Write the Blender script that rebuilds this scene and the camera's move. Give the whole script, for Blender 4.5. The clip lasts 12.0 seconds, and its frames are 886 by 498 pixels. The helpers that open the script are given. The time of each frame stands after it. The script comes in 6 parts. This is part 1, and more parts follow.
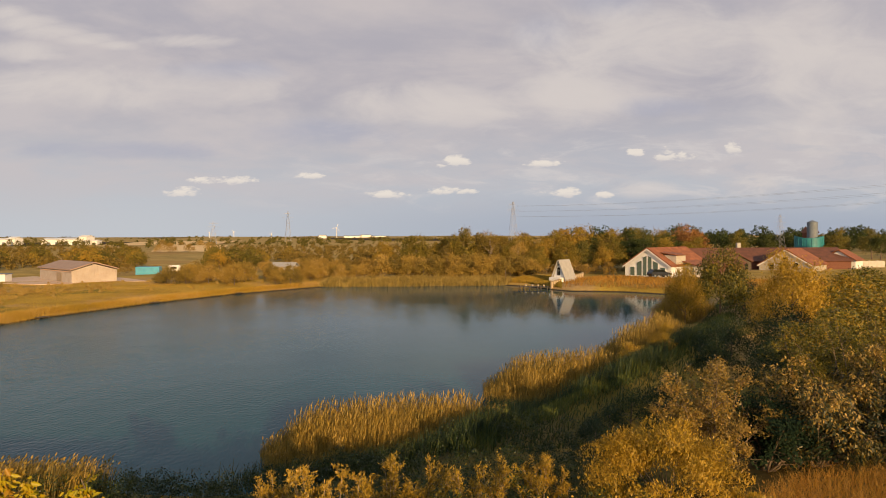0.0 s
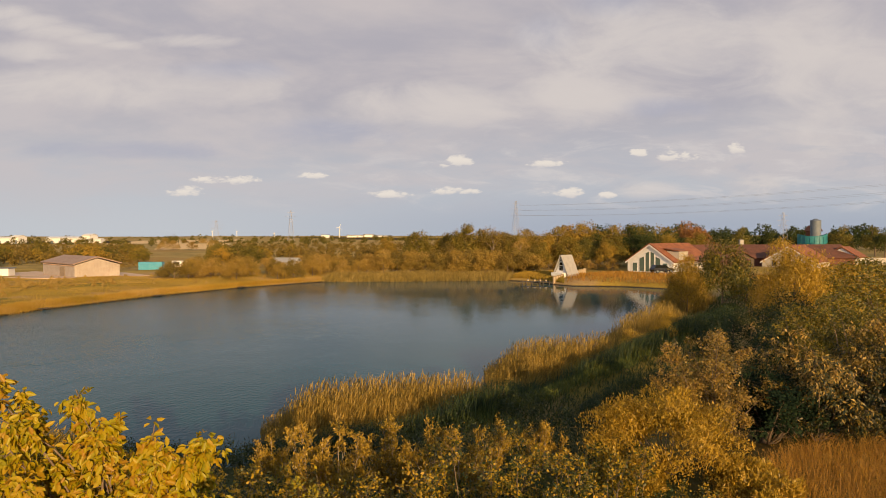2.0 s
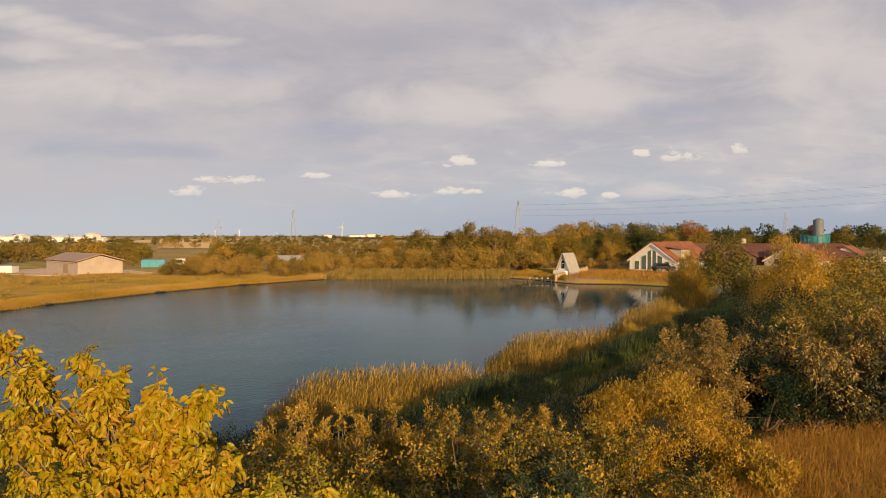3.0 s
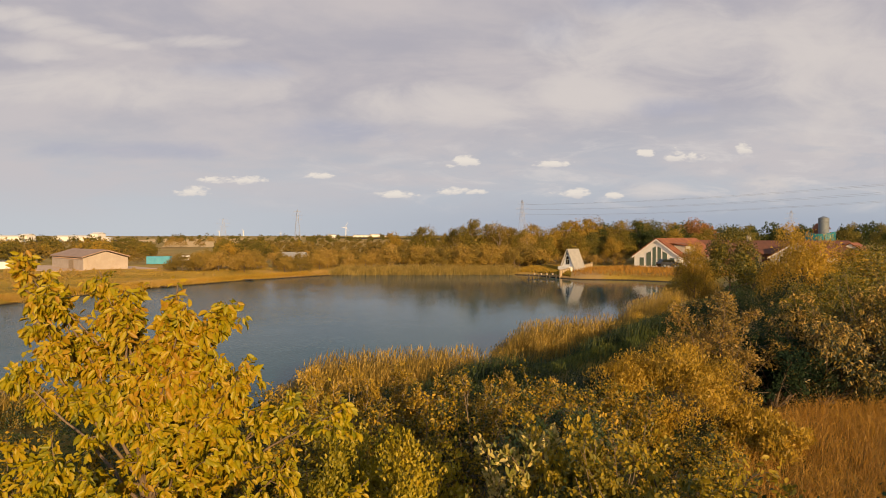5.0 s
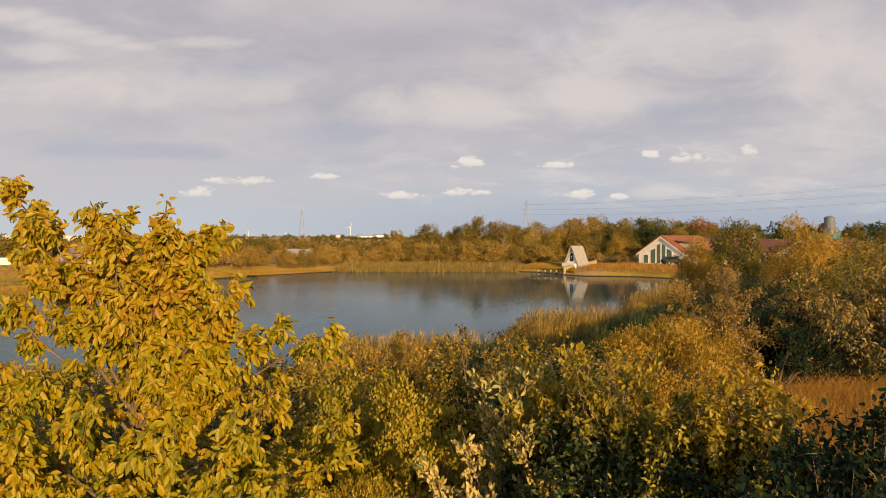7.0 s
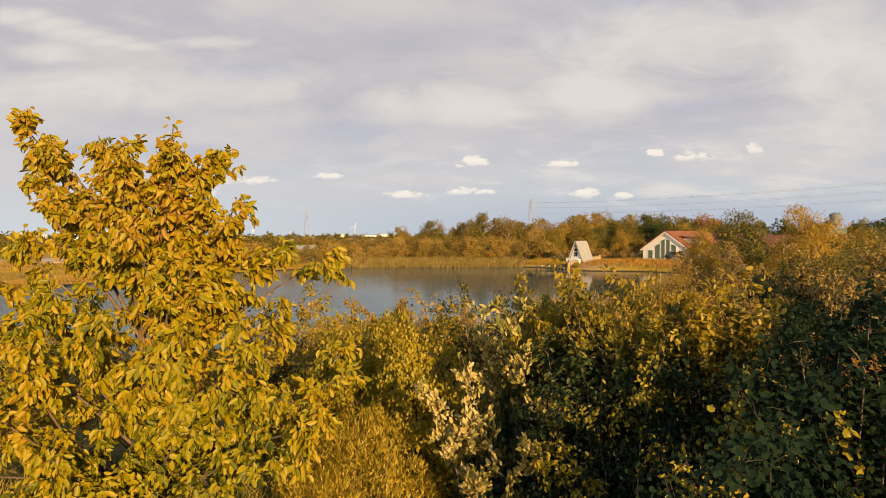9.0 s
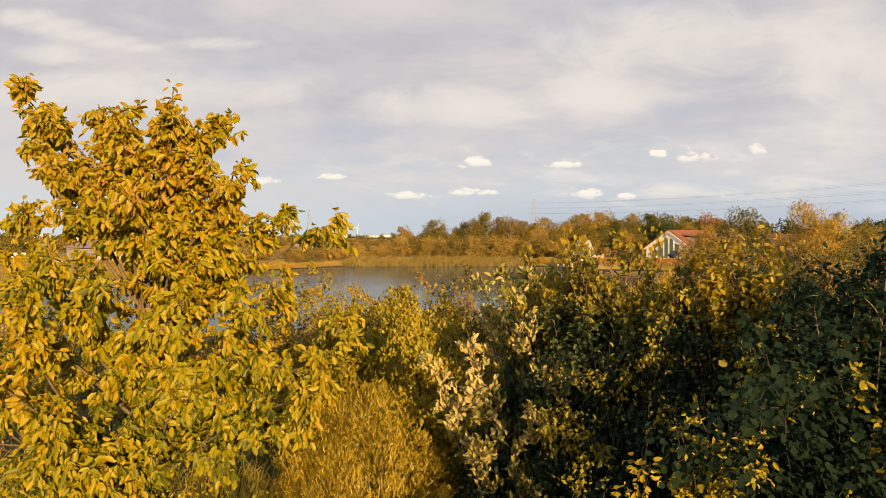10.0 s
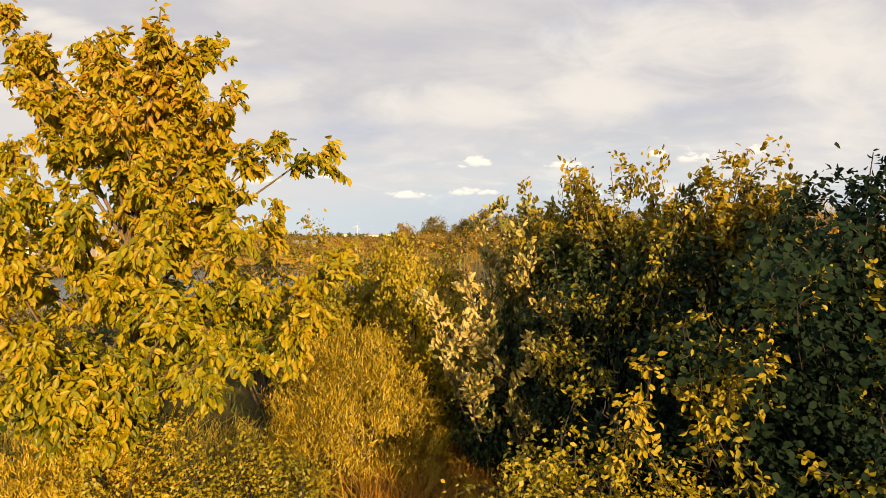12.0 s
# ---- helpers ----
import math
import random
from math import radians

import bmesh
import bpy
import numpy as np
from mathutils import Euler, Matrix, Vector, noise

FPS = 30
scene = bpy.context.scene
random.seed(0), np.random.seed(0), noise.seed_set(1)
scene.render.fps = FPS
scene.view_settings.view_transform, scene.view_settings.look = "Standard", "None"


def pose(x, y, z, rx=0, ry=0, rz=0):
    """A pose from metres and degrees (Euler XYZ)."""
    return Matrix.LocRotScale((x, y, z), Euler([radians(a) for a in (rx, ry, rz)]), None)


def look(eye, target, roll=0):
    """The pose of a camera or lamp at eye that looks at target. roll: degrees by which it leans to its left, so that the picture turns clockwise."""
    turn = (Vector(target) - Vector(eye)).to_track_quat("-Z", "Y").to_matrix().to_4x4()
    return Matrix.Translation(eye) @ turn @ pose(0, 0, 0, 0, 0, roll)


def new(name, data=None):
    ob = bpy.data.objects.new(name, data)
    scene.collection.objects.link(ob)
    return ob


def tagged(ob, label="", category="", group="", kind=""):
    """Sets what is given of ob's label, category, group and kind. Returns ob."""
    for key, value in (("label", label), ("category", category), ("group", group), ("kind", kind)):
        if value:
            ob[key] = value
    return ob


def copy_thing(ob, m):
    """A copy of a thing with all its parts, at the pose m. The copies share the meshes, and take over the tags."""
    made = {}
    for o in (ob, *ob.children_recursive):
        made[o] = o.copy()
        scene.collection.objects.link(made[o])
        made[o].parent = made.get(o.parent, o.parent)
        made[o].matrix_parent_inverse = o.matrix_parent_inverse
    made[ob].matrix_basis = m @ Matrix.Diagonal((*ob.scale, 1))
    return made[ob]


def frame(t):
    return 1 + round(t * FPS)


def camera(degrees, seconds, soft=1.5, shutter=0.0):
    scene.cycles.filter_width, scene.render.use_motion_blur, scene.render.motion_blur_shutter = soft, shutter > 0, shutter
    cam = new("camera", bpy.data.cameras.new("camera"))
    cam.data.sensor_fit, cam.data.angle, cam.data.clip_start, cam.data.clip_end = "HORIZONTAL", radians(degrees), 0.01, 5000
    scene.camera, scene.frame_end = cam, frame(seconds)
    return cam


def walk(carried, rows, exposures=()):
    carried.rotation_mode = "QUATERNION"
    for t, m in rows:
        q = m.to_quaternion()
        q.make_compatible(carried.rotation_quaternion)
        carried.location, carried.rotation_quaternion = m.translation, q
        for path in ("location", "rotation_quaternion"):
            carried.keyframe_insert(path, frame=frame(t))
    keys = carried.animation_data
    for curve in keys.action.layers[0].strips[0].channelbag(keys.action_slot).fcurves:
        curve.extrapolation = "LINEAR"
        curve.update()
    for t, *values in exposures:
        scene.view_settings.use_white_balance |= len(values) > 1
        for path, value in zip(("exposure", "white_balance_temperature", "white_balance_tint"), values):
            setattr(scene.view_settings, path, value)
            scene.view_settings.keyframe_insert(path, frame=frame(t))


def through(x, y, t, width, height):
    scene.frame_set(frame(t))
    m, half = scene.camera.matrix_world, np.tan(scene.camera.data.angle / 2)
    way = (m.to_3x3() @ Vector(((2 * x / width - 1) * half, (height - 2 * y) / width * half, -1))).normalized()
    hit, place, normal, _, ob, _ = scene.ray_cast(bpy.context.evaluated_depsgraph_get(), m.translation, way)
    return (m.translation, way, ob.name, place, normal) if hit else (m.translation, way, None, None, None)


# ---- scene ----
cam = camera(66.0, 12.0, 0.8)
PATH = [
    (0, (-0.081, 0.532, 8.951), (-0.063, 2.532, 8.91), -0.2),
    (0.5, (-0.026, 0.559, 8.725), (-0.01, 2.558, 8.684), -0.2),
    (1, (-0.005, 0.552, 8.503), (0.01, 2.552, 8.461), -0.2),
    (1.5, (0.002, 0.57, 8.297), (0.015, 2.569, 8.257), -0.2),
    (2, (-0.001, 0.513, 8.099), (0.009, 2.513, 8.058), -0.1),
    (2.5, (0.032, 0.385, 7.912), (0.038, 2.384, 7.871), -0.1),
    (3, (0.062, 0.328, 7.726), (0.065, 2.328, 7.685), -0.0),
    (5, (-0.08, 0.344, 6.967), (-0.088, 2.343, 6.927), 0.0),
    (5.5, (-0.079, 0.352, 6.786), (-0.09, 2.351, 6.747), 0.1),
    (6, (-0.024, 0.394, 6.608), (-0.039, 2.394, 6.57), 0.2),
    (6.5, (0.011, 0.393, 6.435), (-0.007, 2.393, 6.397), 0.2),
    (7, (0.031, 0.398, 6.275), (0.01, 2.397, 6.237), 0.1),
    (9, (0.079, 0.241, 5.608), (0.045, 2.241, 5.568), 0.0),
    (9.5, (0.069, 0.29, 5.459), (0.03, 2.289, 5.42), 0.1),
    (10, (0.064, 0.336, 5.301), (0.022, 2.336, 5.263), -0.0),
    (10.5, (0.054, 0.386, 5.144), (0.01, 2.386, 5.105), -0.1),
    (11, (0.071, 0.467, 4.999), (0.027, 2.466, 4.96), -0.1),
    (11.5, (0.079, 0.509, 4.852), (0.034, 2.508, 4.815), 0.2),
    (12, (0.093, 0.518, 4.697), (0.052, 2.517, 4.658), 0.2),
]
walk(cam, [(t, look(eye, target, roll)) for t, eye, target, roll in PATH],
     [(0, 0.32, 7200, 16.5), (5.5, 0.33, 7150, 16), (7, 0.39, 7100, 15.5), (9.5, 0.62, 7250, 13), (12, 0.82, 7400, 10.5)])

# ---- sky and sun ----
SUN_AZ, SUN_EL = radians(157.9), radians(12.5)   # azimuth clockwise from +y
sun_dir = Vector((math.sin(SUN_AZ) * math.cos(SUN_EL), math.cos(SUN_AZ) * math.cos(SUN_EL), math.sin(SUN_EL)))
sun = new("sun", bpy.data.lights.new("sun", "SUN"))
sun.data.energy, sun.data.angle, sun.data.color = 5.0, radians(0.6), (1.0, 0.70, 0.34)
sun.matrix_world = look(tuple(sun_dir * 50), (0, 0, 0))


class Nodes:
    """Short hand for wiring shader nodes."""

    def __init__(self, tree):
        self.t = tree
        tree.nodes.clear()

    def n(self, kind, ins=()):
        nd = self.t.nodes.new(kind)
        for k, v in (ins.items() if isinstance(ins, dict) else enumerate(ins)):
            if v is None:
                continue
            if isinstance(v, bpy.types.NodeSocket):
                self.t.links.new(v, nd.inputs[k])
            else:
                nd.inputs[k].default_value = v
        return nd

    def m(self, op, a, b=None, c=None, clamp=False):
        nd = self.n("ShaderNodeMath", (a, b, c))
        nd.operation, nd.use_clamp = op, clamp
        return nd.outputs[0]

    def mix(self, f, a, b, mode="MIX"):
        nd = self.n("ShaderNodeMix")
        nd.data_type, nd.blend_type = "RGBA", mode
        for k, v in ((0, f), (6, a), (7, b)):
            if isinstance(v, bpy.types.NodeSocket):
                self.t.links.new(v, nd.inputs[k])
            else:
                nd.inputs[k].default_value = v if k == 0 else (*v, 1)
        return nd.outputs[2]

    def noise(self, vec, scale, detail=4.0, rough=0.55, dist=0.0):
        return self.n("ShaderNodeTexNoise", {"Vector": vec, "Scale": scale, "Detail": detail, "Roughness": rough, "Distortion": dist}).outputs["Fac"]

    def ramp(self, f, stops):
        nd = self.n("ShaderNodeValToRGB", (f,))
        el = nd.color_ramp.elements
        while len(el) < len(stops):
            el.new(0.5)
        for e, (p, c) in zip(el, stops):
            e.position, e.color = p, (*c, 1)
        return nd.outputs[0]

    def smooth(self, v, lo, hi):
        nd = self.n("ShaderNodeMapRange", (v, lo, hi, 0.0, 1.0))
        nd.interpolation_type = "SMOOTHSTEP"
        return nd.outputs[0]


world = bpy.data.worlds.new("sky")
scene.world = world
world.use_nodes = True
W = Nodes(world.node_tree)
sky = W.n("ShaderNodeTexSky")
sky.sky_type, sky.sun_disc, sky.sun_elevation, sky.sun_rotation, sky.dust_density = "NISHITA", False, SUN_EL, SUN_AZ, 2.0
ray = W.n("ShaderNodeTexCoord").outputs["Generated"]
sep = W.n("ShaderNodeSeparateXYZ", (ray,))
rx, ry, rz = sep.outputs
up = W.m("MAXIMUM", rz, 0.0)
den = W.m("ADD", up, 0.26)
flat = W.n("ShaderNodeCombineXYZ", (W.m("MULTIPLY", W.m("DIVIDE", rx, den), 0.8), W.m("DIVIDE", ry, den), 0.0)).outputs[0]
broad = W.noise(flat, 1.3, 6.0, 0.57, 0.5)
fine = W.noise(flat, 4.2, 6.0, 0.6, 0.2)
veil = W.smooth(W.m("ADD", W.m("MULTIPLY", broad, 0.75), W.m("MULTIPLY", fine, 0.25)), 0.40, 0.61)
clear = W.mix(W.smooth(up, 0.0, 0.22), (0.44, 0.47, 0.515), (0.36, 0.35, 0.40))
cloud = W.mix(W.smooth(up, 0.02, 0.30), (0.465, 0.445, 0.47), (0.47, 0.435, 0.45))
col = W.mix(W.m("MULTIPLY", veil, W.smooth(up, 0.0, 0.10)), clear, cloud)
# single clouds over the horizon: sideways slope, upward slope, half width, half height, softness, strength
fwd = W.m("MAXIMUM", ry, 0.05)
sx, sz = W.m("DIVIDE", rx, fwd), W.m("DIVIDE", rz, fwd)
wob = W.n("ShaderNodeCombineXYZ", (sx, W.m("MULTIPLY", sz, 2.2), 0.0)).outputs[0]
puff = W.noise(wob, 24.0, 3.0, 0.55, 0.4)
curd = W.noise(wob, 75.0, 4.0, 0.6, 0.2)
wisp = W.noise(wob, 7.0, 6.0, 0.6, 0.6)
CLOUDS = [
    (0.026, 0.106, 0.026, 0.011, 0), (0.005, 0.101, 0.012, 0.006, 0), (0.018, 0.063, 0.036, 0.008, 0), (-0.076, 0.058, 0.038, 0.007, 0),
    (-0.310, 0.079, 0.042, 0.009, 0), (-0.185, 0.086, 0.024, 0.006, 0), (-0.37, 0.062, 0.03, 0.010, 0), (0.352, 0.114, 0.032, 0.014, 0),
    (0.438, 0.125, 0.017, 0.012, 0), (0.15, 0.103, 0.034, 0.007, 0), (0.19, 0.060, 0.03, 0.009, 0), (0.29, 0.117, 0.014, 0.007, 0),
    (0.245, 0.057, 0.016, 0.008, 0), (0.46, 0.072, 0.05, 0.018, 1), (0.30, 0.065, 0.06, 0.014, 1),
    (-0.64, 0.322, 0.06, 0.014, 1), (-0.60, 0.310, 0.06, 0.014, 1), (-0.555, 0.297, 0.06, 0.013, 1), (-0.51, 0.285, 0.05, 0.011, 1), (-0.47, 0.276, 0.04, 0.008, 1), (-0.58, 0.262, 0.06, 0.008, 1), (-0.36, 0.283, 0.07, 0.010, 1), (-0.45, 0.215, 0.22, 0.034, 1),
    (-0.60, 0.268, 0.07, 0.016, 1), (0.30, 0.27, 0.22, 0.075, 1), (0.55, 0.245, 0.14, 0.10, 1), (0.02, 0.19, 0.18, 0.035, 1),
    (0.20, 0.21, 0.10, 0.05, 1), (0.57, 0.18, 0.06, 0.07, 1),
    (0.25, 0.335, 0.07, 0.022, 2), (0.33, 0.187, 0.07, 0.016, 2), (-0.17, 0.150, 0.12, 0.020, 2), (-0.32, 0.24, 0.10, 0.016, 2), (-0.45, 0.125, 0.16, 0.014, 2), (0.16, 0.295, 0.05, 0.03, 2),
]
white, lit, pale, gap = None, None, None, None
for cx, cz, hw, hh, soft in CLOUDS:
    ex = W.m("DIVIDE", W.m("SUBTRACT", sx, cx), hw * 1.1)
    dz = W.m("SUBTRACT", sz, cz)
    low = W.m("MULTIPLY", W.m("LESS_THAN", dz, 0.0), 0.0 if soft else 0.8)
    ez = W.m("MULTIPLY", W.m("DIVIDE", dz, hh * 1.15), W.m("ADD", low, 1.0))
    r2 = W.m("ADD", W.m("MULTIPLY", ex, ex), W.m("MULTIPLY", ez, ez))
    if soft:
        v = W.m("SUBTRACT", W.m("ADD", W.m("MULTIPLY", wisp, 2.8), -0.85), r2)
        v = W.smooth(v, -0.6, 0.9)
        if soft == 2:
            gap = v if gap is None else W.m("MAXIMUM", gap, v)
        else:
            pale = v if pale is None else W.m("MAXIMUM", pale, v)
    else:
        rag = W.m("ADD", W.m("MULTIPLY", puff, 3.4), W.m("MULTIPLY", curd, 2.0))
        v = W.smooth(W.m("SUBTRACT", W.m("ADD", rag, -1.95), r2), -0.1, 0.75)
        top = W.m("MULTIPLY", v, W.smooth(dz, -0.9 * hh, 0.35 * hh))
        white = v if white is None else W.m("MAXIMUM", white, v)
        lit = top if lit is None else W.m("MAXIMUM", lit, top)
ahead = W.smooth(ry, 0.1, 0.4)
# a bluer bank of air low over the farm
col = W.mix(W.m("MULTIPLY", W.m("MULTIPLY", W.smooth(sx, -0.5, 0.3), W.m("SUBTRACT", 1.0, W.smooth(sz, 0.005, 0.09))), W.m("MULTIPLY", ahead, 0.9)), col, (0.30, 0.345, 0.43))
# faint rows of cloud low over the farm
rows = W.noise(W.n("ShaderNodeCombineXYZ", (sx, W.m("MULTIPLY", sz, 4.0), 0.0)).outputs[0], 9.0, 5.0, 0.6, 0.5)
band = W.m("MULTIPLY", W.smooth(sz, 0.02, 0.06), W.m("SUBTRACT", 1.0, W.smooth(sz, 0.11, 0.19)))
band = W.m("MULTIPLY", W.m("MULTIPLY", band, W.smooth(sx, -0.45, 0.1)), ahead)
col = W.mix(W.m("MULTIPLY", W.m("MULTIPLY", gap, 0.65), ahead), col, (0.34, 0.355, 0.44))
col = W.mix(W.m("MULTIPLY", W.m("MULTIPLY", pale, 0.85), ahead), col, (0.555, 0.515, 0.505))
col = W.mix(W.m("MULTIPLY", W.smooth(rows, 0.50, 0.68), W.m("MULTIPLY", band, 0.6)), col, (0.56, 0.53, 0.53))
col = W.mix(W.m("MULTIPLY", W.m("SUBTRACT", 1.0, W.smooth(rows, 0.32, 0.48)), W.m("MULTIPLY", band, 0.45)), col, (0.37, 0.39, 0.45))
col = W.mix(W.m("MULTIPLY", W.m("MULTIPLY", white, 0.8), ahead), col, (0.53, 0.50, 0.50))
col = W.mix(W.m("MULTIPLY", W.m("MULTIPLY", lit, 0.9), ahead), col, (0.68, 0.63, 0.58))
# the sky is clearer and darker overhead, where the air shows between the clouds
col = W.mix(W.smooth(up, 0.36, 0.75), col, (0.42, 0.48, 0.58))
# the veil glows on the sun's side
col = W.mix(W.m("MULTIPLY", W.smooth(W.m("MULTIPLY", ry, -1.0), 0.0, 0.7), 0.3), col, (0.82, 0.80, 0.80))
col = W.mix(1.0, col, (0.925, 1.0, 1.03), "MULTIPLY")
air = W.n("ShaderNodeBackground", (sky.outputs[0], 0.08))
sheet = W.n("ShaderNodeBackground", (col, 0.96))
cover = W.m("SUBTRACT", 1.0, W.m("MULTIPLY", W.smooth(up, 0.36, 0.75), 0.5))
both = W.n("ShaderNodeMixShader", (cover, air.outputs[0], sheet.outputs[0]))
W.n("ShaderNodeOutputWorld", (both.outputs[0],))

# ---- materials ----


def material(name):
    m = bpy.data.materials.new(name)
    m.use_nodes = True
    return m, Nodes(m.node_tree)


def surface(name, a, b, scale=3.0, rough=0.8, bump=0.3, metal=0.0, fine=40.0, c=None, spec=0.4):
    """A matt or glossy surface with two scales of variation and a fine relief."""
    m, k = material(name)
    p = k.n("ShaderNodeTexCoord").outputs["Object"]
    broad, grain = k.noise(p, scale, 5.0), k.noise(p, fine, 3.0)
    col = k.mix(k.smooth(broad, 0.3, 0.7), a, b)
    if c:
        col = k.mix(k.smooth(k.noise(p, scale * 2.7, 6.0, 0.65), 0.52, 0.7), col, c)
    col = k.mix(0.35, col, k.ramp(grain, [(0.3, tuple(x * 0.7 for x in a)), (0.7, tuple(min(1, x * 1.2) for x in b))]))
    bp = k.n("ShaderNodeBump", {"Strength": bump, "Distance": 0.02, "Height": grain})
    sh = k.n("ShaderNodeBsdfPrincipled", {"Base Color": col, "Roughness": rough, "Metallic": metal, "Specular IOR Level": spec, "Normal": bp.outputs[0]})
    k.n("ShaderNodeOutputMaterial", (sh.outputs[0],))
    return m


def leaf_material(name, stops, through=0.3, rough=0.45, spread=0.35, spec=0.35, turn=0.0, middle=0.0, single=0.62, broad=0.9):
    """Leaves: every leaf has its own place on the colour ramp, every plant a slight tint."""
    m, k = material(name)
    isl = k.n("ShaderNodeNewGeometry").outputs["Random Per Island"]
    rnd = k.n("ShaderNodeObjectInfo").outputs["Random"]
    p = k.n("ShaderNodeTexCoord").outputs["Object"]
    patch = k.noise(p, broad, 3.0)
    f = k.m("ADD", k.m("ADD", k.m("MULTIPLY", isl, single), 0.31 - single / 2), k.m("MULTIPLY", k.m("SUBTRACT", patch, 0.5), 1.2))
    f = k.m("ADD", f, k.m("ADD", k.m("MULTIPLY", rnd, spread), 0.19 - spread / 2), clamp=True)
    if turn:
        # colour by height: turned leaves, also painted light on top and shade below
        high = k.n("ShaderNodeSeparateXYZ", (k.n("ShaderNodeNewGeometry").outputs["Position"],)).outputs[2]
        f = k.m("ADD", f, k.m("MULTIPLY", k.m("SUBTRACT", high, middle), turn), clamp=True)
    col = k.ramp(f, stops)
    mott = k.noise(p, 55.0, 2.0)
    col = k.mix(0.4, col, k.mix(mott, (0.25, 0.22, 0.18), (1.0, 1.0, 1.0)), "MULTIPLY")
    sh = k.n("ShaderNodeBsdfPrincipled", {"Base Color": col, "Roughness": rough, "Specular IOR Level": spec})
    tr = k.n("ShaderNodeBsdfTranslucent", (col,))
    mx = k.n("ShaderNodeMixShader", (through, sh.outputs[0], tr.outputs[0]))
    k.n("ShaderNodeOutputMaterial", (mx.outputs[0],))
    return m


CHERRY = leaf_material("cherry_leaf", [(0.0, (0.045, 0.07, 0.010)), (0.22, (0.20, 0.205, 0.012)), (0.50, (0.42, 0.345, 0.013)), (0.80, (0.49, 0.33, 0.017)), (1.0, (0.42, 0.225, 0.022))], 0.32, turn=0.10, middle=5.3)
# dark blue-green stops put the thicket's shade into the leaf colour
SHADELEAF = leaf_material("shaded_leaf", [(0.0, (0.012, 0.031, 0.021)), (0.62, (0.025, 0.048, 0.025)), (0.90, (0.06, 0.085, 0.026)), (1.0, (0.38, 0.32, 0.03))], 0.4, 0.7, 0.2, 0.08, single=0.25, broad=1.4)
SILVER = leaf_material("silver_leaf", [(0.0, (0.05, 0.08, 0.018)), (0.30, (0.22, 0.215, 0.04)), (0.52, (0.56, 0.44, 0.12)), (1.0, (0.74, 0.58, 0.29))], 0.25)
GREEN = leaf_material("green_shrub_leaf", [(0.0, (0.013, 0.034, 0.020)), (0.6, (0.034, 0.064, 0.024)), (1.0, (0.14, 0.15, 0.028))], 0.35, 0.6)
WILLOW = leaf_material("willow_leaf", [(0.0, (0.16, 0.115, 0.018)), (0.4, (0.44, 0.285, 0.03)), (0.8, (0.62, 0.395, 0.05)), (1.0, (0.66, 0.43, 0.10))], 0.35)
ALDER = leaf_material("alder_leaf", [(0.0, (0.03, 0.045, 0.011)), (0.40, (0.13, 0.125, 0.018)), (0.76, (0.34, 0.24, 0.025)), (1.0, (0.46, 0.27, 0.03))], 0.25)
SHOOT = leaf_material("pale_willow_shoot", [(0.0, (0.16, 0.12, 0.02)), (0.4, (0.40, 0.26, 0.03)), (0.8, (0.55, 0.35, 0.045)), (1.0, (0.60, 0.43, 0.12))], 0.3)
FEATHER = leaf_material("feathery_willow_leaf", [(0.0, (0.32, 0.25, 0.03)), (0.45, (0.58, 0.415, 0.04)), (0.85, (0.72, 0.50, 0.06)), (1.0, (0.70, 0.44, 0.06))], 0.25)
BROWN = leaf_material("brown_birch_leaf", [(0.0, (0.07, 0.065, 0.018)), (0.5, (0.27, 0.18, 0.038)), (1.0, (0.47, 0.285, 0.065))], 0.25)
# lit top and shaded foot are painted by height into these stops
TOPLIT = leaf_material("top_lit_cherry_leaf", [(0.0, (0.010, 0.022, 0.013)), (0.42, (0.032, 0.044, 0.015)), (0.66, (0.24, 0.165, 0.03)), (1.0, (0.56, 0.36, 0.09))], 0.2, turn=0.2, middle=3.35)
FARLEAF = leaf_material("far_tree_leaf", [(0.0, (0.09, 0.088, 0.024)), (0.45, (0.215, 0.17, 0.035)), (0.75, (0.37, 0.24, 0.042)), (1.0, (0.46, 0.27, 0.045))], 0.2, 0.7, 0.75, 0.1, single=0.22)
FARGREEN = leaf_material("far_green_leaf", [(0.0, (0.036, 0.056, 0.020)), (0.5, (0.10, 0.112, 0.030)), (1.0, (0.23, 0.18, 0.042))], 0.15, 0.7, 0.75, 0.1, single=0.22)
SCRUB = leaf_material("scrub_leaf", [(0.0, (0.14, 0.11, 0.032)), (0.4, (0.28, 0.195, 0.045)), (0.75, (0.41, 0.265, 0.06)), (1.0, (0.50, 0.345, 0.12))], 0.2, 0.7, 0.75, 0.1, single=0.22)
RUST = leaf_material("copper_leaf", [(0.0, (0.19, 0.085, 0.03)), (1.0, (0.40, 0.19, 0.06))], 0.15, 0.6, 0.75, 0.15, single=0.22)
REED = leaf_material("reed_blade", [(0.0, (0.09, 0.085, 0.022)), (0.35, (0.26, 0.18, 0.035)), (0.8, (0.44, 0.28, 0.05)), (1.0, (0.48, 0.34, 0.11))], 0.2, 0.55, 0.2)
REEDGREEN = leaf_material("green_reed_blade", [(0.0, (0.17, 0.13, 0.035)), (0.5, (0.36, 0.26, 0.06)), (1.0, (0.52, 0.36, 0.12))], 0.2, 0.55, 0.2)
GRASS = leaf_material("golden_grass_blade", [(0.0, (0.22, 0.105, 0.016)), (0.5, (0.43, 0.21, 0.026)), (1.0, (0.58, 0.33, 0.05))], 0.25, 0.55, 0.2)
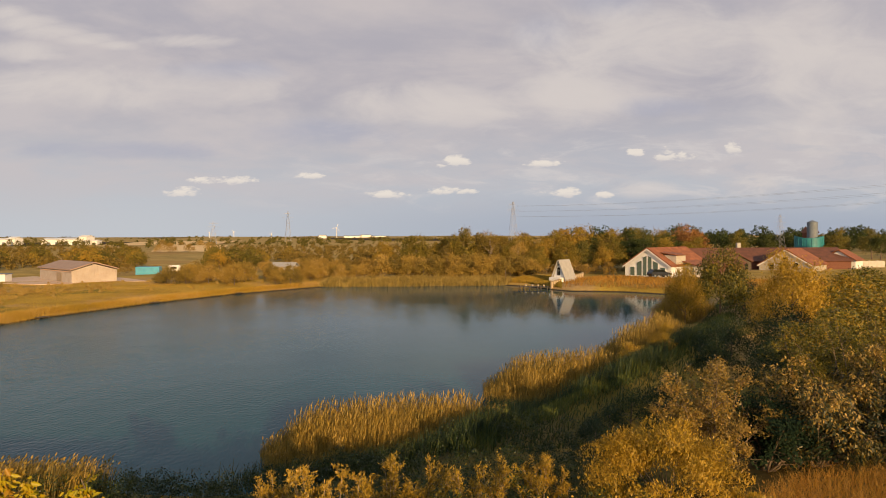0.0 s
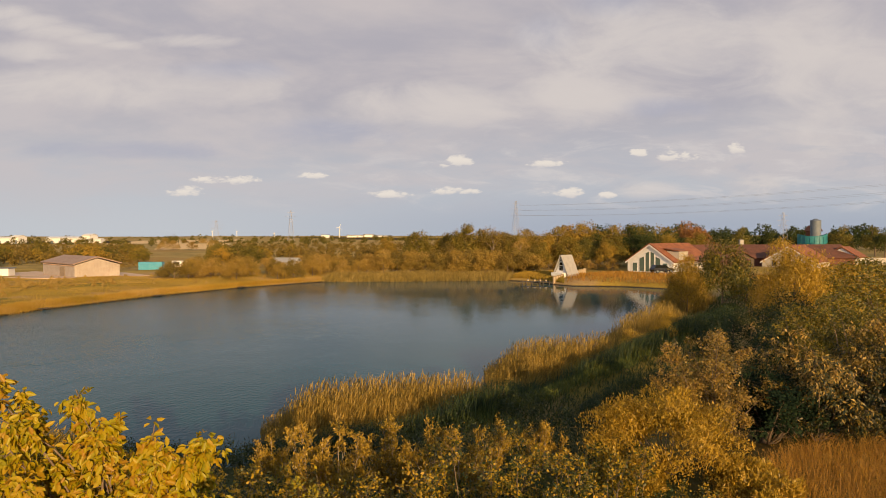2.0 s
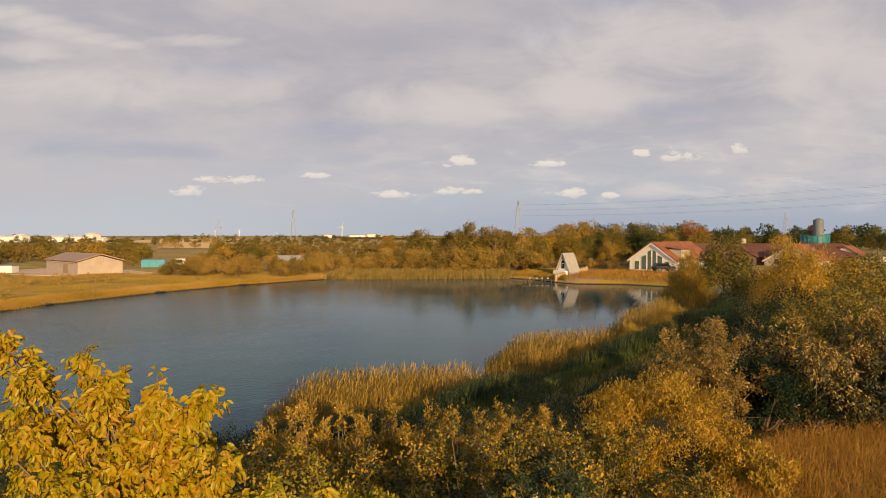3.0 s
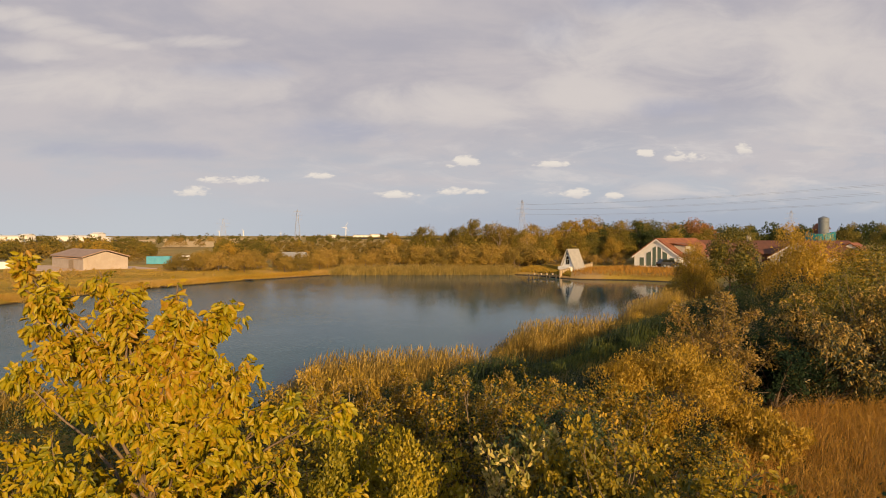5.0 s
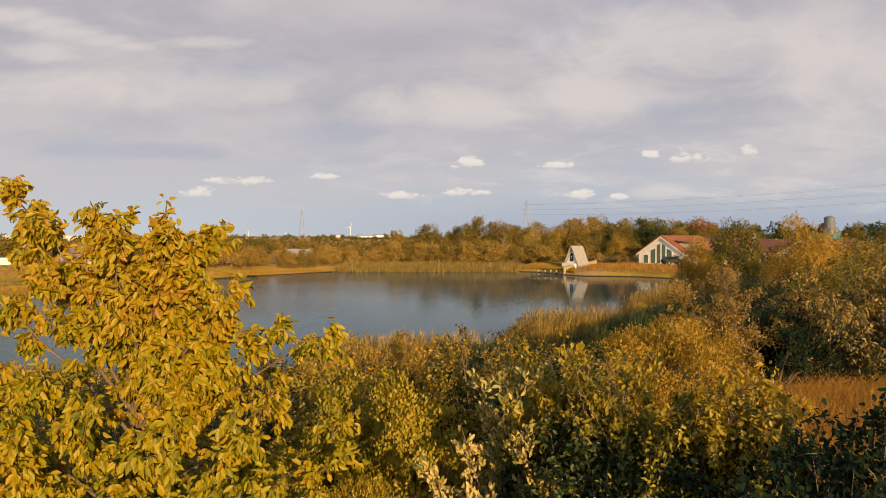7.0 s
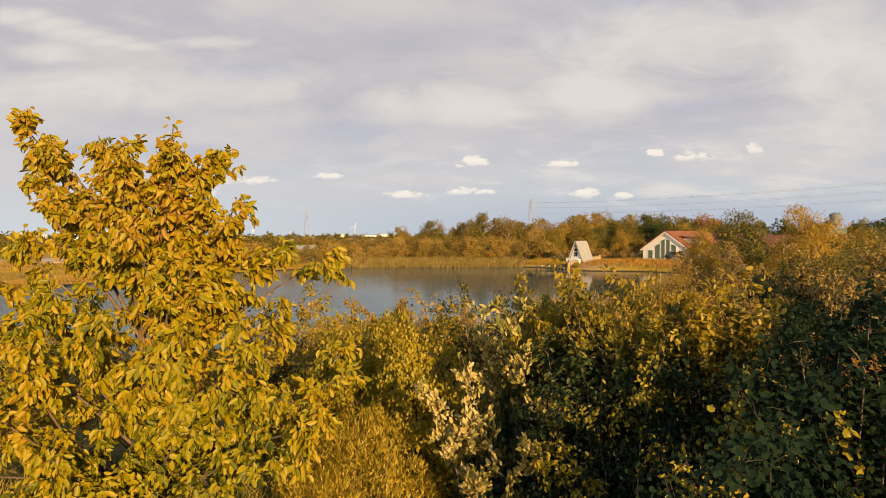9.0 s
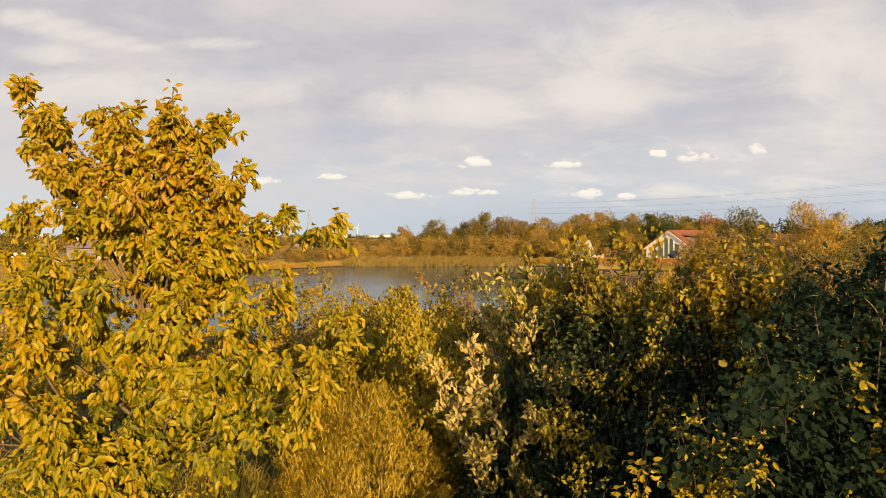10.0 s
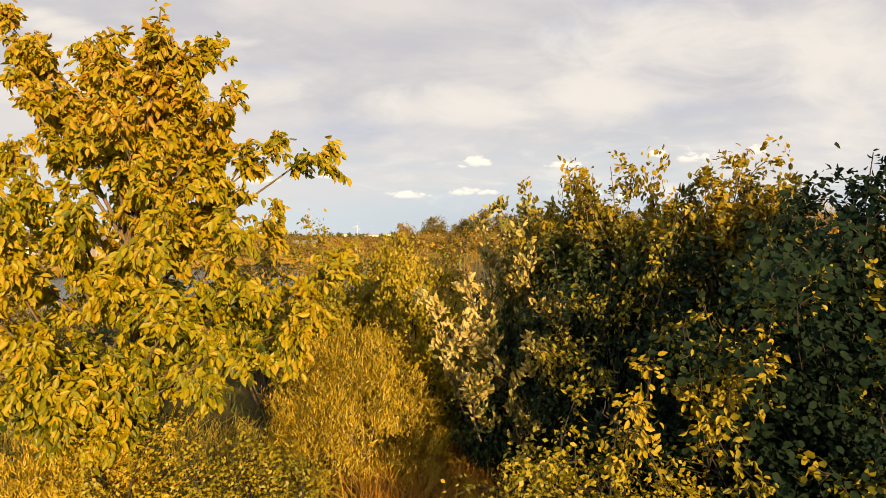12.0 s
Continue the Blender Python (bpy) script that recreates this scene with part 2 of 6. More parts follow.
MEADOW = leaf_material("meadow_grass_blade", [(0.0, (0.15, 0.14, 0.025)), (0.30, (0.34, 0.245, 0.045)), (0.58, (0.52, 0.325, 0.055)), (1.0, (0.62, 0.45, 0.24))], 0.25, 0.7, 0.2, 0.1, single=0.22, broad=0.07)
NEARGRASS = leaf_material("bank_grass_blade", [(0.0, (0.26, 0.23, 0.03)), (0.5, (0.46, 0.36, 0.05)), (1.0, (0.60, 0.42, 0.09))], 0.3, 0.5, 0.2)
# turf green is darkened to stand for tree shade over the path
TURF = leaf_material("turf_blade", [(0.0, (0.025, 0.046, 0.014)), (0.6, (0.065, 0.09, 0.02)), (1.0, (0.17, 0.155, 0.028))], 0.2, 0.6, 0.2)
HEATH = leaf_material("heath_scrub_leaf", [(0.0, (0.12, 0.095, 0.028)), (0.35, (0.26, 0.175, 0.043)), (0.7, (0.39, 0.25, 0.065)), (1.0, (0.48, 0.33, 0.11))], 0.2, 0.7, 0.75, 0.1, single=0.22)
THORN = leaf_material("thorn_leaf", [(0.0, (0.014, 0.036, 0.016)), (0.34, (0.09, 0.095, 0.016)), (0.58, (0.48, 0.315, 0.022)), (1.0, (0.60, 0.345, 0.036))], 0.33)
# yellow above and dark green below paint the crest's sunlight and shade
CREST = leaf_material("lit_crest_leaf", [(0.0, (0.026, 0.058, 0.030)), (0.34, (0.07, 0.10, 0.028)), (0.58, (0.38, 0.28, 0.022)), (1.0, (0.54, 0.36, 0.032))], 0.33, turn=0.42, middle=4.75, single=0.25, broad=1.6)
LIME = leaf_material("yellow_green_leaf", [(0.0, (0.07, 0.09, 0.013)), (0.35, (0.28, 0.245, 0.02)), (0.75, (0.50, 0.37, 0.027)), (1.0, (0.53, 0.335, 0.03))], 0.3, single=0.35, broad=1.4)
WEED = leaf_material("weed_leaf", [(0.0, (0.015, 0.034, 0.012)), (0.5, (0.045, 0.068, 0.016)), (0.85, (0.14, 0.13, 0.022)), (1.0, (0.32, 0.22, 0.03))], 0.25)
# brighter green than the turf paints the lit strip on the bank top
VERGE = leaf_material("verge_grass_blade", [(0.0, (0.038, 0.066, 0.015)), (0.5, (0.10, 0.13, 0.022)), (1.0, (0.22, 0.20, 0.032))], 0.25, 0.6, 0.2)
BARK = surface("bark", (0.11, 0.075, 0.05), (0.22, 0.16, 0.11), 6.0, 0.85, 0.6)
DARKBARK = surface("dark_bark", (0.022, 0.018, 0.015), (0.045, 0.036, 0.028), 6.0, 0.85, 0.6)
PALEBARK = surface("pale_bark", (0.28, 0.21, 0.14), (0.40, 0.32, 0.23), 6.0, 0.8, 0.5)


def ground_material():
    m, k = material("ground")
    p = k.n("ShaderNodeNewGeometry").outputs["Position"]
    big, mid, small = k.noise(p, 0.012, 5.0), k.noise(p, 0.11, 6.0, 0.65), k.noise(p, 2.2, 5.0, 0.7)
    grass = k.mix(k.smooth(mid, 0.35, 0.65), (0.34, 0.22, 0.035), (0.50, 0.33, 0.06))
    grass = k.mix(k.smooth(k.noise(p, 0.05, 4.0, 0.6), 0.48, 0.62), grass, (0.46, 0.30, 0.13))
    grass = k.mix(k.smooth(k.noise(p, 0.085, 4.0, 0.6), 0.56, 0.68), grass, (0.17, 0.16, 0.035))
    rough_land = k.mix(k.smooth(mid, 0.35, 0.62), (0.32, 0.235, 0.075), (0.50, 0.355, 0.125))
    ys = k.n("ShaderNodeSeparateXYZ", (p,)).outputs
    dist = k.smooth(k.m("ADD", ys[1], k.m("MULTIPLY", big, 60.0)), 140.0, 190.0)
    col = k.mix(dist, grass, rough_land)
    fields = k.smooth(big, 0.54, 0.60)
    col = k.mix(k.m("MULTIPLY", fields, dist), col, (0.42, 0.27, 0.09))
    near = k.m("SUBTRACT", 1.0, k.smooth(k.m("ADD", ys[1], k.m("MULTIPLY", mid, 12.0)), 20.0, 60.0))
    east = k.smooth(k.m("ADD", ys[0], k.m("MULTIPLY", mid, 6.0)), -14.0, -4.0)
    # ground turns a darker green-brown on the near bank
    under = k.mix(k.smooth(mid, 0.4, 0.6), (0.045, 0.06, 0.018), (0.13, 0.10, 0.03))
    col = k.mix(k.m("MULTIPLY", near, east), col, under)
    col = k.mix(k.smooth(ys[2], 0.22, 0.02), col, (0.05, 0.035, 0.02))
    col = k.mix(0.5, col, k.ramp(small, [(0.25, (0.35, 0.3, 0.2)), (0.7, (1.0, 1.0, 1.0))]), "MULTIPLY")
    bp = k.n("ShaderNodeBump", {"Strength": 0.6, "Distance": 0.15, "Height": small})
    sh = k.n("ShaderNodeBsdfPrincipled", {"Base Color": col, "Roughness": 0.95, "Specular IOR Level": 0.1, "Normal": bp.outputs[0]})
    k.n("ShaderNodeOutputMaterial", (sh.outputs[0],))
    return m


def water_material():
    m, k = material("lake_water")
    p = k.n("ShaderNodeNewGeometry").outputs["Position"]
    turn = k.n("ShaderNodeMapping", {"Vector": p, "Rotation": (0, 0, radians(-28)), "Scale": (1.0, 0.45, 1.0)}).outputs[0]
    rip, swell = k.noise(turn, 6.0, 3.0, 0.5, 0.3), k.noise(turn, 0.75, 3.0, 0.5, 0.4)
    patch = k.smooth(k.noise(p, 0.045, 3.0), 0.35, 0.65)
    west = k.smooth(k.n("ShaderNodeSeparateXYZ", (p,)).outputs[0], 12.0, -40.0)
    amp = k.m("MULTIPLY", k.m("ADD", k.m("MULTIPLY", patch, 0.5), 0.35), k.m("ADD", k.m("MULTIPLY", west, 1.5), 0.2))
    h = k.m("MULTIPLY", k.m("ADD", k.m("MULTIPLY", rip, 0.55), k.m("MULTIPLY", swell, 0.65)), amp)
    bp = k.n("ShaderNodeBump", {"Strength": 0.5, "Distance": 0.16, "Height": h})
    col = k.mix(patch, (0.009, 0.070, 0.090), (0.012, 0.082, 0.105))
    sh = k.n("ShaderNodeBsdfPrincipled", {"Base Color": col, "Roughness": k.m("ADD", k.m("MULTIPLY", west, 0.08), 0.04), "IOR": 1.33, "Specular IOR Level": 0.085, "Specular Tint": (0.50, 0.90, 1.0, 1.0), "Normal": bp.outputs[0]})
    k.n("ShaderNodeOutputMaterial", (sh.outputs[0],))
    return m


# ---- mesh tools ----
rng = np.random.default_rng(7)


def mesh_of(name, verts, faces, mat, smooth=False):
    """A mesh from arrays of points and of equal-sized faces."""
    verts, faces = np.asarray(verts, np.float32), np.asarray(faces, np.int32)
    me = bpy.data.meshes.new(name)
    n, k = faces.shape
    me.vertices.add(len(verts))
    me.vertices.foreach_set("co", verts.ravel())
    me.loops.add(n * k)
    me.loops.foreach_set("vertex_index", faces.ravel())
    me.polygons.add(n)
    me.polygons.foreach_set("loop_start", np.arange(0, n * k, k, dtype=np.int32))
    if smooth:
        me.polygons.foreach_set("use_smooth", np.ones(n, bool))
    me.materials.append(mat)
    me.update(calc_edges=True)
    me.validate()
    return me


def part(name, bm, mat, parent=None, label=""):
    """Links a bmesh, or a ready mesh, as one object under a thing or a part."""
    if isinstance(bm, bmesh.types.BMesh):
        me = bpy.data.meshes.new(name)
        bmesh.ops.recalc_face_normals(bm, faces=bm.faces)
        bm.to_mesh(me)
        bm.free()
        me.materials.append(mat)
    else:
        me = bm
    ob = new(name, me)
    if parent is not None:
        ob.parent = parent
    if label:
        ob["label"] = label
    return ob


def box(bm, x0, x1, y0, y1, z0, z1, bevel=0.0):
    """A box between limits, with small worn edges."""
    r = bmesh.ops.create_cube(bm, size=1.0, matrix=Matrix.Translation(((x0 + x1) / 2, (y0 + y1) / 2, (z0 + z1) / 2)) @ Matrix.Diagonal((x1 - x0, y1 - y0, z1 - z0, 1)))
    if bevel:
        ed = list({e for v in r["verts"] for e in v.link_edges})
        bmesh.ops.bevel(bm, geom=ed, offset=bevel, segments=1, affect="EDGES")
    return bm


def prism(bm, outline, z0, z1):
    """An upright solid over an outline of (x, y)."""
    lo = [bm.verts.new((x, y, z0)) for x, y in outline]
    hi = [bm.verts.new((x, y, z1)) for x, y in outline]
    bm.faces.new(lo), bm.faces.new(hi)
    for i in range(len(lo)):
        j = (i + 1) % len(lo)
        bm.faces.new((lo[i], lo[j], hi[j], hi[i]))
    return bm


def slab(bm, quad, thick):
    """A plate under four corners, its thickness along the corner normal."""
    q = [Vector(p) for p in quad]
    n = (q[1] - q[0]).cross(q[3] - q[0]).normalized() * thick
    a, b = [bm.verts.new(p) for p in q], [bm.verts.new(p - n) for p in q]
    bm.faces.new(a), bm.faces.new(b)
    for i in range(4):
        j = (i + 1) % 4
        bm.faces.new((a[i], a[j], b[j], b[i]))
    return bm


def unit(v):
    v = np.asarray(v, float)
    return v / np.maximum(np.linalg.norm(v, axis=-1, keepdims=True), 1e-9)


# leaf outlines: along, across, lift; then the faces
OVAL = (np.array([(0, 0, 0), (.28, .21, .10), (.66, .22, .07), (1, 0, -.22), (.66, -.22, .07), (.28, -.21, .10)]), np.array([(0, 1, 2, 3), (0, 3, 4, 5)]))
ROUND = (np.array([(0, 0, 0), (.18, .36, .06), (.66, .42, .03), (1, 0, -.12), (.66, -.42, .03), (.18, -.36, .06)]), np.array([(0, 1, 2, 3), (0, 3, 4, 5)]))
LONG = (np.array([(0, 0, 0), (.4, .085, .02), (1, 0, -.12), (.4, -.085, .02)]), np.array([(0, 1, 2, 3)]))
LANCE = (np.array([(0, 0, 0), (.42, .19, .05), (1, 0, -.16), (.42, -.19, .05)]), np.array([(0, 1, 2, 3)]))
EGG = (np.array([(0, 0, 0), (.24, .22, .06), (.64, .26, .04), (1, 0, -.12), (.64, -.26, .04), (.24, -.22, .06)]), np.array([(0, 1, 2, 3), (0, 3, 4, 5)]))
SMALL = (np.array([(0, 0, 0), (.5, .30, .05), (1, 0, -.04), (.5, -.30, .05)]), np.array([(0, 1, 2, 3)]))


def leaf_frames(P, D, N):
    D = unit(D)
    N = unit(N - (N * D).sum(1, keepdims=True) * D)
    return np.asarray(P), D, N, np.cross(N, D)


def leaf_arrays(P, D, N, size, shape):
    P, D, N, S = leaf_frames(P, D, N)
    t, f = shape
    V = P[:, None] + size[:, None, None] * (t[None, :, 0, None] * D[:, None] + t[None, :, 1, None] * S[:, None] + t[None, :, 2, None] * N[:, None])
    F = (f[None] + (np.arange(len(P)) * len(t))[:, None, None]).reshape(-1, f.shape[1])
    return V.reshape(-1, 3), F


def curve(a, b, bend, r, n=7, sag=0.0):
    """A bent line from a to b."""
    a, b = np.asarray(a, float), np.asarray(b, float)
    t = np.linspace(0, 1, n)[:, None]
    ln = np.linalg.norm(b - a)
    off = r.normal(size=3) * bend * ln
    pts = a + (b - a) * t + off * (4 * t * (1 - t)) * 0.5
    pts += r.normal(size=pts.shape) * bend * ln * 0.06 * np.minimum(t * 4, 1)
    pts[:, 2] -= sag * ln * (t[:, 0] ** 2)
    return pts


def tubes(lines, sides=5):
    """Tapered tubes along lines of (points, first radius, last radius)."""
    VV, FF, base = [], [], 0
    for pts, r0, r1 in lines:
        n = len(pts)
        T = unit(np.gradient(pts, axis=0))
        ref = np.where(np.abs(T[:, 2:3]) > 0.9, np.array([[1.0, 0, 0]]), np.array([[0, 0, 1.0]]))
        A = unit(np.cross(T, ref))
        B = np.cross(T, A)
        rad = np.linspace(r0, r1, n)[:, None, None]
        ang = np.arange(sides) * 2 * np.pi / sides
        V = pts[:, None] + rad * (np.cos(ang)[None, :, None] * A[:, None] + np.sin(ang)[None, :, None] * B[:, None])
        i, j = np.meshgrid(np.arange(n - 1), np.arange(sides), indexing="ij")
        k = (j + 1) % sides
        F = np.stack([i * sides + j, i * sides + k, (i + 1) * sides + k, (i + 1) * sides + j], -1).reshape(-1, 4)
        VV.append(V.reshape(-1, 3)), FF.append(F + base)
        base += n * sides
    return np.concatenate(VV), np.concatenate(FF)


def grow(r, stems, subs, sub_len, twigs, twig_len, rise=0.3, sag=0.15, start=0.3, spread=1.0, slim=99.0):
    """Side branches and twigs on main stems."""
    side, fine = [], []
    for pts, r0, r1 in stems:
        ln = np.linalg.norm(pts[-1] - pts[0])
        T = unit(np.gradient(pts, axis=0))
        for q in r.uniform(start, 1.0, subs):
            i = min(int(q * (len(pts) - 1)), len(pts) - 2)
            w = q * (len(pts) - 1) - i
            o = pts[i] * (1 - w) + pts[i + 1] * w
            d = unit(T[i] * 0.7 + unit(r.normal(size=3)) * spread + np.array([0, 0, rise]))
            l = sub_len * r.uniform(0.5, 1.15) * (1.15 - 0.6 * q) * (0.55 if pts[-1][2] > slim else 1.0)
            side.append((curve(o, o + d * l, 0.18, r, 5, sag), max(r1, r0 * (1 - q) * 0.5 + 0.004), 0.003))
        side.append((pts[-3:], r1, 0.003))
    for pts, r0, r1 in side:
        T = unit(np.gradient(pts, axis=0))
        for q in r.uniform(0.15, 1.0, twigs):
            i = min(int(q * (len(pts) - 1)), len(pts) - 2)
            o = pts[i]
            d = unit(T[i] * 0.9 + unit(r.normal(size=3)) * spread + np.array([0, 0, rise]))
            fine.append((curve(o, o + d * twig_len * r.uniform(0.5, 1.2), 0.2, r, 3, sag), 0.004, 0.0015))
        fine.append((pts[-2:], 0.004, 0.0015))
    return side, fine


def dress(r, twigs, per, hang=0.3, out=0.6, jitter=0.03, face=(0, 0, 1)):
    """Leaf places, directions and normals along twigs."""
    P, D, N = [], [], []
    for pts, _, _ in twigs:
        q = r.uniform(0.1, 1.0, per) * (len(pts) - 1)
        i = np.minimum(q.astype(int), len(pts) - 2)
        w = (q - i)[:, None]
        P.append(pts[i] * (1 - w) + pts[i + 1] * w + r.normal(size=(per, 3)) * jitter)
        t = unit(pts[-1] - pts[0])
        D.append(t * 0.6 + r.normal(size=(per, 3)) * out + np.array([0, 0, -hang]))
        N.append(np.asarray(face) + r.normal(size=(per, 3)) * 0.6)
    return np.concatenate(P), np.concatenate(D), np.concatenate(N)


LEAFY = []   # near plants, whose nearest leaves become single parts


def plant(name, base, stems, mat, shape, size, per, r, label, category="tree", bark=BARK, group="", hang=0.3, out=0.6, jitter=0.03,
          subs=7, sub_len=0.9, twigs=4, twig_len=0.35, rise=0.3, sag=0.15, start=0.3, spread=1.0, near=0, keep_twigs=True, face=(0.1, -0.25, 0.5), heart=None, slim=99.0):
    """A woody plant in world places: stems, side branches, twigs, and a crown of leaves."""
    side, fine = grow(r, stems, subs, sub_len, twigs, twig_len, rise, sag, start, spread, slim)
    P, D, N = dress(r, fine, per, hang, out, jitter, face)
    if heart is not None:
        N = unit(P - np.asarray(heart)) * 1.0 + np.asarray(face) * 0.4 + r.normal(size=P.shape) * 0.5
    sz = size * r.uniform(0.6, 1.2, len(P))
    b = np.asarray(base, float)
    root = tagged(new(name), label, category, group)
    root.location = base
    for i, st in enumerate(stems):
        V, F = tubes([st], 7)
        part("trunk" if i == 0 else "limb", mesh_of("limb", V - b, F, bark, True), bark, root)
    V, F = tubes(side + (fine if keep_twigs else []), 3)
    tagged(part("branchwork", mesh_of("branchwork", V - b, F, bark, True), bark, root), kind="stuff")
    if near:
        k = np.argsort(np.hypot(P[:, 0], P[:, 1] - 0.4) + np.abs(P[:, 2] - 4.7) * 0.3)
        one, rest = k[:near], k[near:]
        LEAFY.append((root, P[one] - b, D[one], N[one], sz[one], shape, mat))
    else:
        rest = np.arange(len(P))
    V, F = leaf_arrays(P[rest] - b, D[rest], N[rest], sz[rest], shape)
    tagged(part("crown", mesh_of("crown", V, F, mat), mat, root), kind="stuff")
    return root


# ---- the lie of the land ----
LAKE = [(-47, 52), (-44, 69.2), (-43.5, 74.2), (-37.7, 90.8), (-30.7, 105.1), (-19.6, 119.3), (-7.3, 119.8), (11.6, 121.5), (15.3, 118.7), (18.4, 111.2), (21, 107.7), (28.6, 106.2),
        (34.7, 100.9), (33.5, 90), (27, 80), (23, 70), (17, 55), (13.4, 47), (9, 39), (4.5, 31.5), (-2, 25.5), (-7, 23.2), (-15, 23.5), (-26, 27), (-40, 39)]
PATHWAY = [(1.0, 24.5), (2.8, 28), (5.3, 32), (8.9, 35.6), (12.7, 40.2), (19, 50), (26.4, 62), (33.9, 78), (42, 98)]


def seg_dist(x, y, poly, closed):
    best = np.full(x.shape, 1e9)
    inside = np.zeros(x.shape, bool)
    n = len(poly)
    for i in range(n if closed else n - 1):
        (ax, ay), (bx, by) = poly[i], poly[(i + 1) % n]
        dx, dy = bx - ax, by - ay
        t = np.clip(((x - ax) * dx + (y - ay) * dy) / (dx * dx + dy * dy), 0, 1)
        best = np.minimum(best, np.hypot(x - ax - t * dx, y - ay - t * dy))
        if closed:
            cross = ((ay > y) != (by > y)) & (x < dx * (y - ay) / (dy if dy else 1e-9) + ax)
            inside ^= cross
    return best, inside


def step01(v, lo, hi):
    t = np.clip((v - lo) / (hi - lo), 0, 1)
    return t * t * (3 - 2 * t)


def land(x, y):
    x, y = np.asarray(x, float), np.asarray(y, float)
    d, wet = seg_dist(x, y, LAKE, True)
    top = 1.0 + 0.0 * x
    top = top + 1.0 * (1 - step01(y, 17, 30)) * step01(x, -30, -12)
    path, _ = seg_dist(x, y, PATHWAY, False)
    dry = top * (1 - np.exp(-d / 2.2))
    dry = dry + 0.65 * np.exp(-(path / 1.6) ** 2) * step01(y, 22, 27)
    ditch = np.exp(-((path - 4.5) / 1.8) ** 2) * step01(x - y * 0.55, -12.5, -10) * step01(y, 22, 27) * (1 - step01(y, 55, 70))
    dry = dry - 0.7 * ditch * (d > 3)
    wave = np.sin(x * 0.9 + 1.3) * np.sin(y * 0.8) * 0.06 + np.sin(x * 0.31) * np.sin(y * 0.27 + 2) * 0.1
    far = step01(np.hypot(x, y), 250, 1500)
    roll = (np.sin(x * 0.004 + 1.0) * np.sin(y * 0.0031) + 0.6 * np.sin(x * 0.011 + y * 0.004)) * 2.6 * far
    dry = dry + wave * np.minimum(d / 4, 1) + roll
    return np.where(wet, -np.minimum(d * 0.28, 2.0) - 0.02, dry + 0.02)


def gz(x, y):
    return float(land(np.array([x]), np.array([y]))[0])


def spaced(*runs):
    return np.unique(np.concatenate([np.arange(a, b, s) for a, b, s in runs]))


gx = spaced((-4200, -800, 170), (-800, -200, 30), (-200, -60, 5), (-60, 60, 1.25), (60, 200, 5), (200, 800, 30), (800, 4300, 170))
gy = spaced((-1200, -100, 100), (-100, -20, 8), (-20, 12, 1.0), (12, 125, 1.2), (125, 260, 4), (260, 800, 25), (800, 4800, 160))
X, Y = np.meshgrid(gx, gy)
nx, ny = len(gx), len(gy)
i, j = np.meshgrid(np.arange(ny - 1), np.arange(nx - 1), indexing="ij")
quads = np.stack([i * nx + j, i * nx + j + 1, (i + 1) * nx + j + 1, (i + 1) * nx + j], -1).reshape(-1, 4)
GROUND = ground_material()
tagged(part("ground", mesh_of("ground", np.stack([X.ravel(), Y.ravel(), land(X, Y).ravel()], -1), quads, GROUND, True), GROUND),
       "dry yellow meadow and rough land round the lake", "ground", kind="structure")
WATER = water_material()
tagged(part("water", mesh_of("water", [(-60, 18, 0), (50, 18, 0), (50, 128, 0), (-60, 128, 0)], [(0, 1, 2, 3)], WATER), WATER),
       "dark blue lake water with light ripples", "lake", kind="structure")


def in_poly(n, poly, r):
    a = np.array(poly)
    lo, hi = a.min(0), a.max(0)
    pts = r.uniform(lo, hi, (n * 3, 2))
    _, ok = seg_dist(pts[:, 0], pts[:, 1], poly, True)
    return pts[ok][:n]


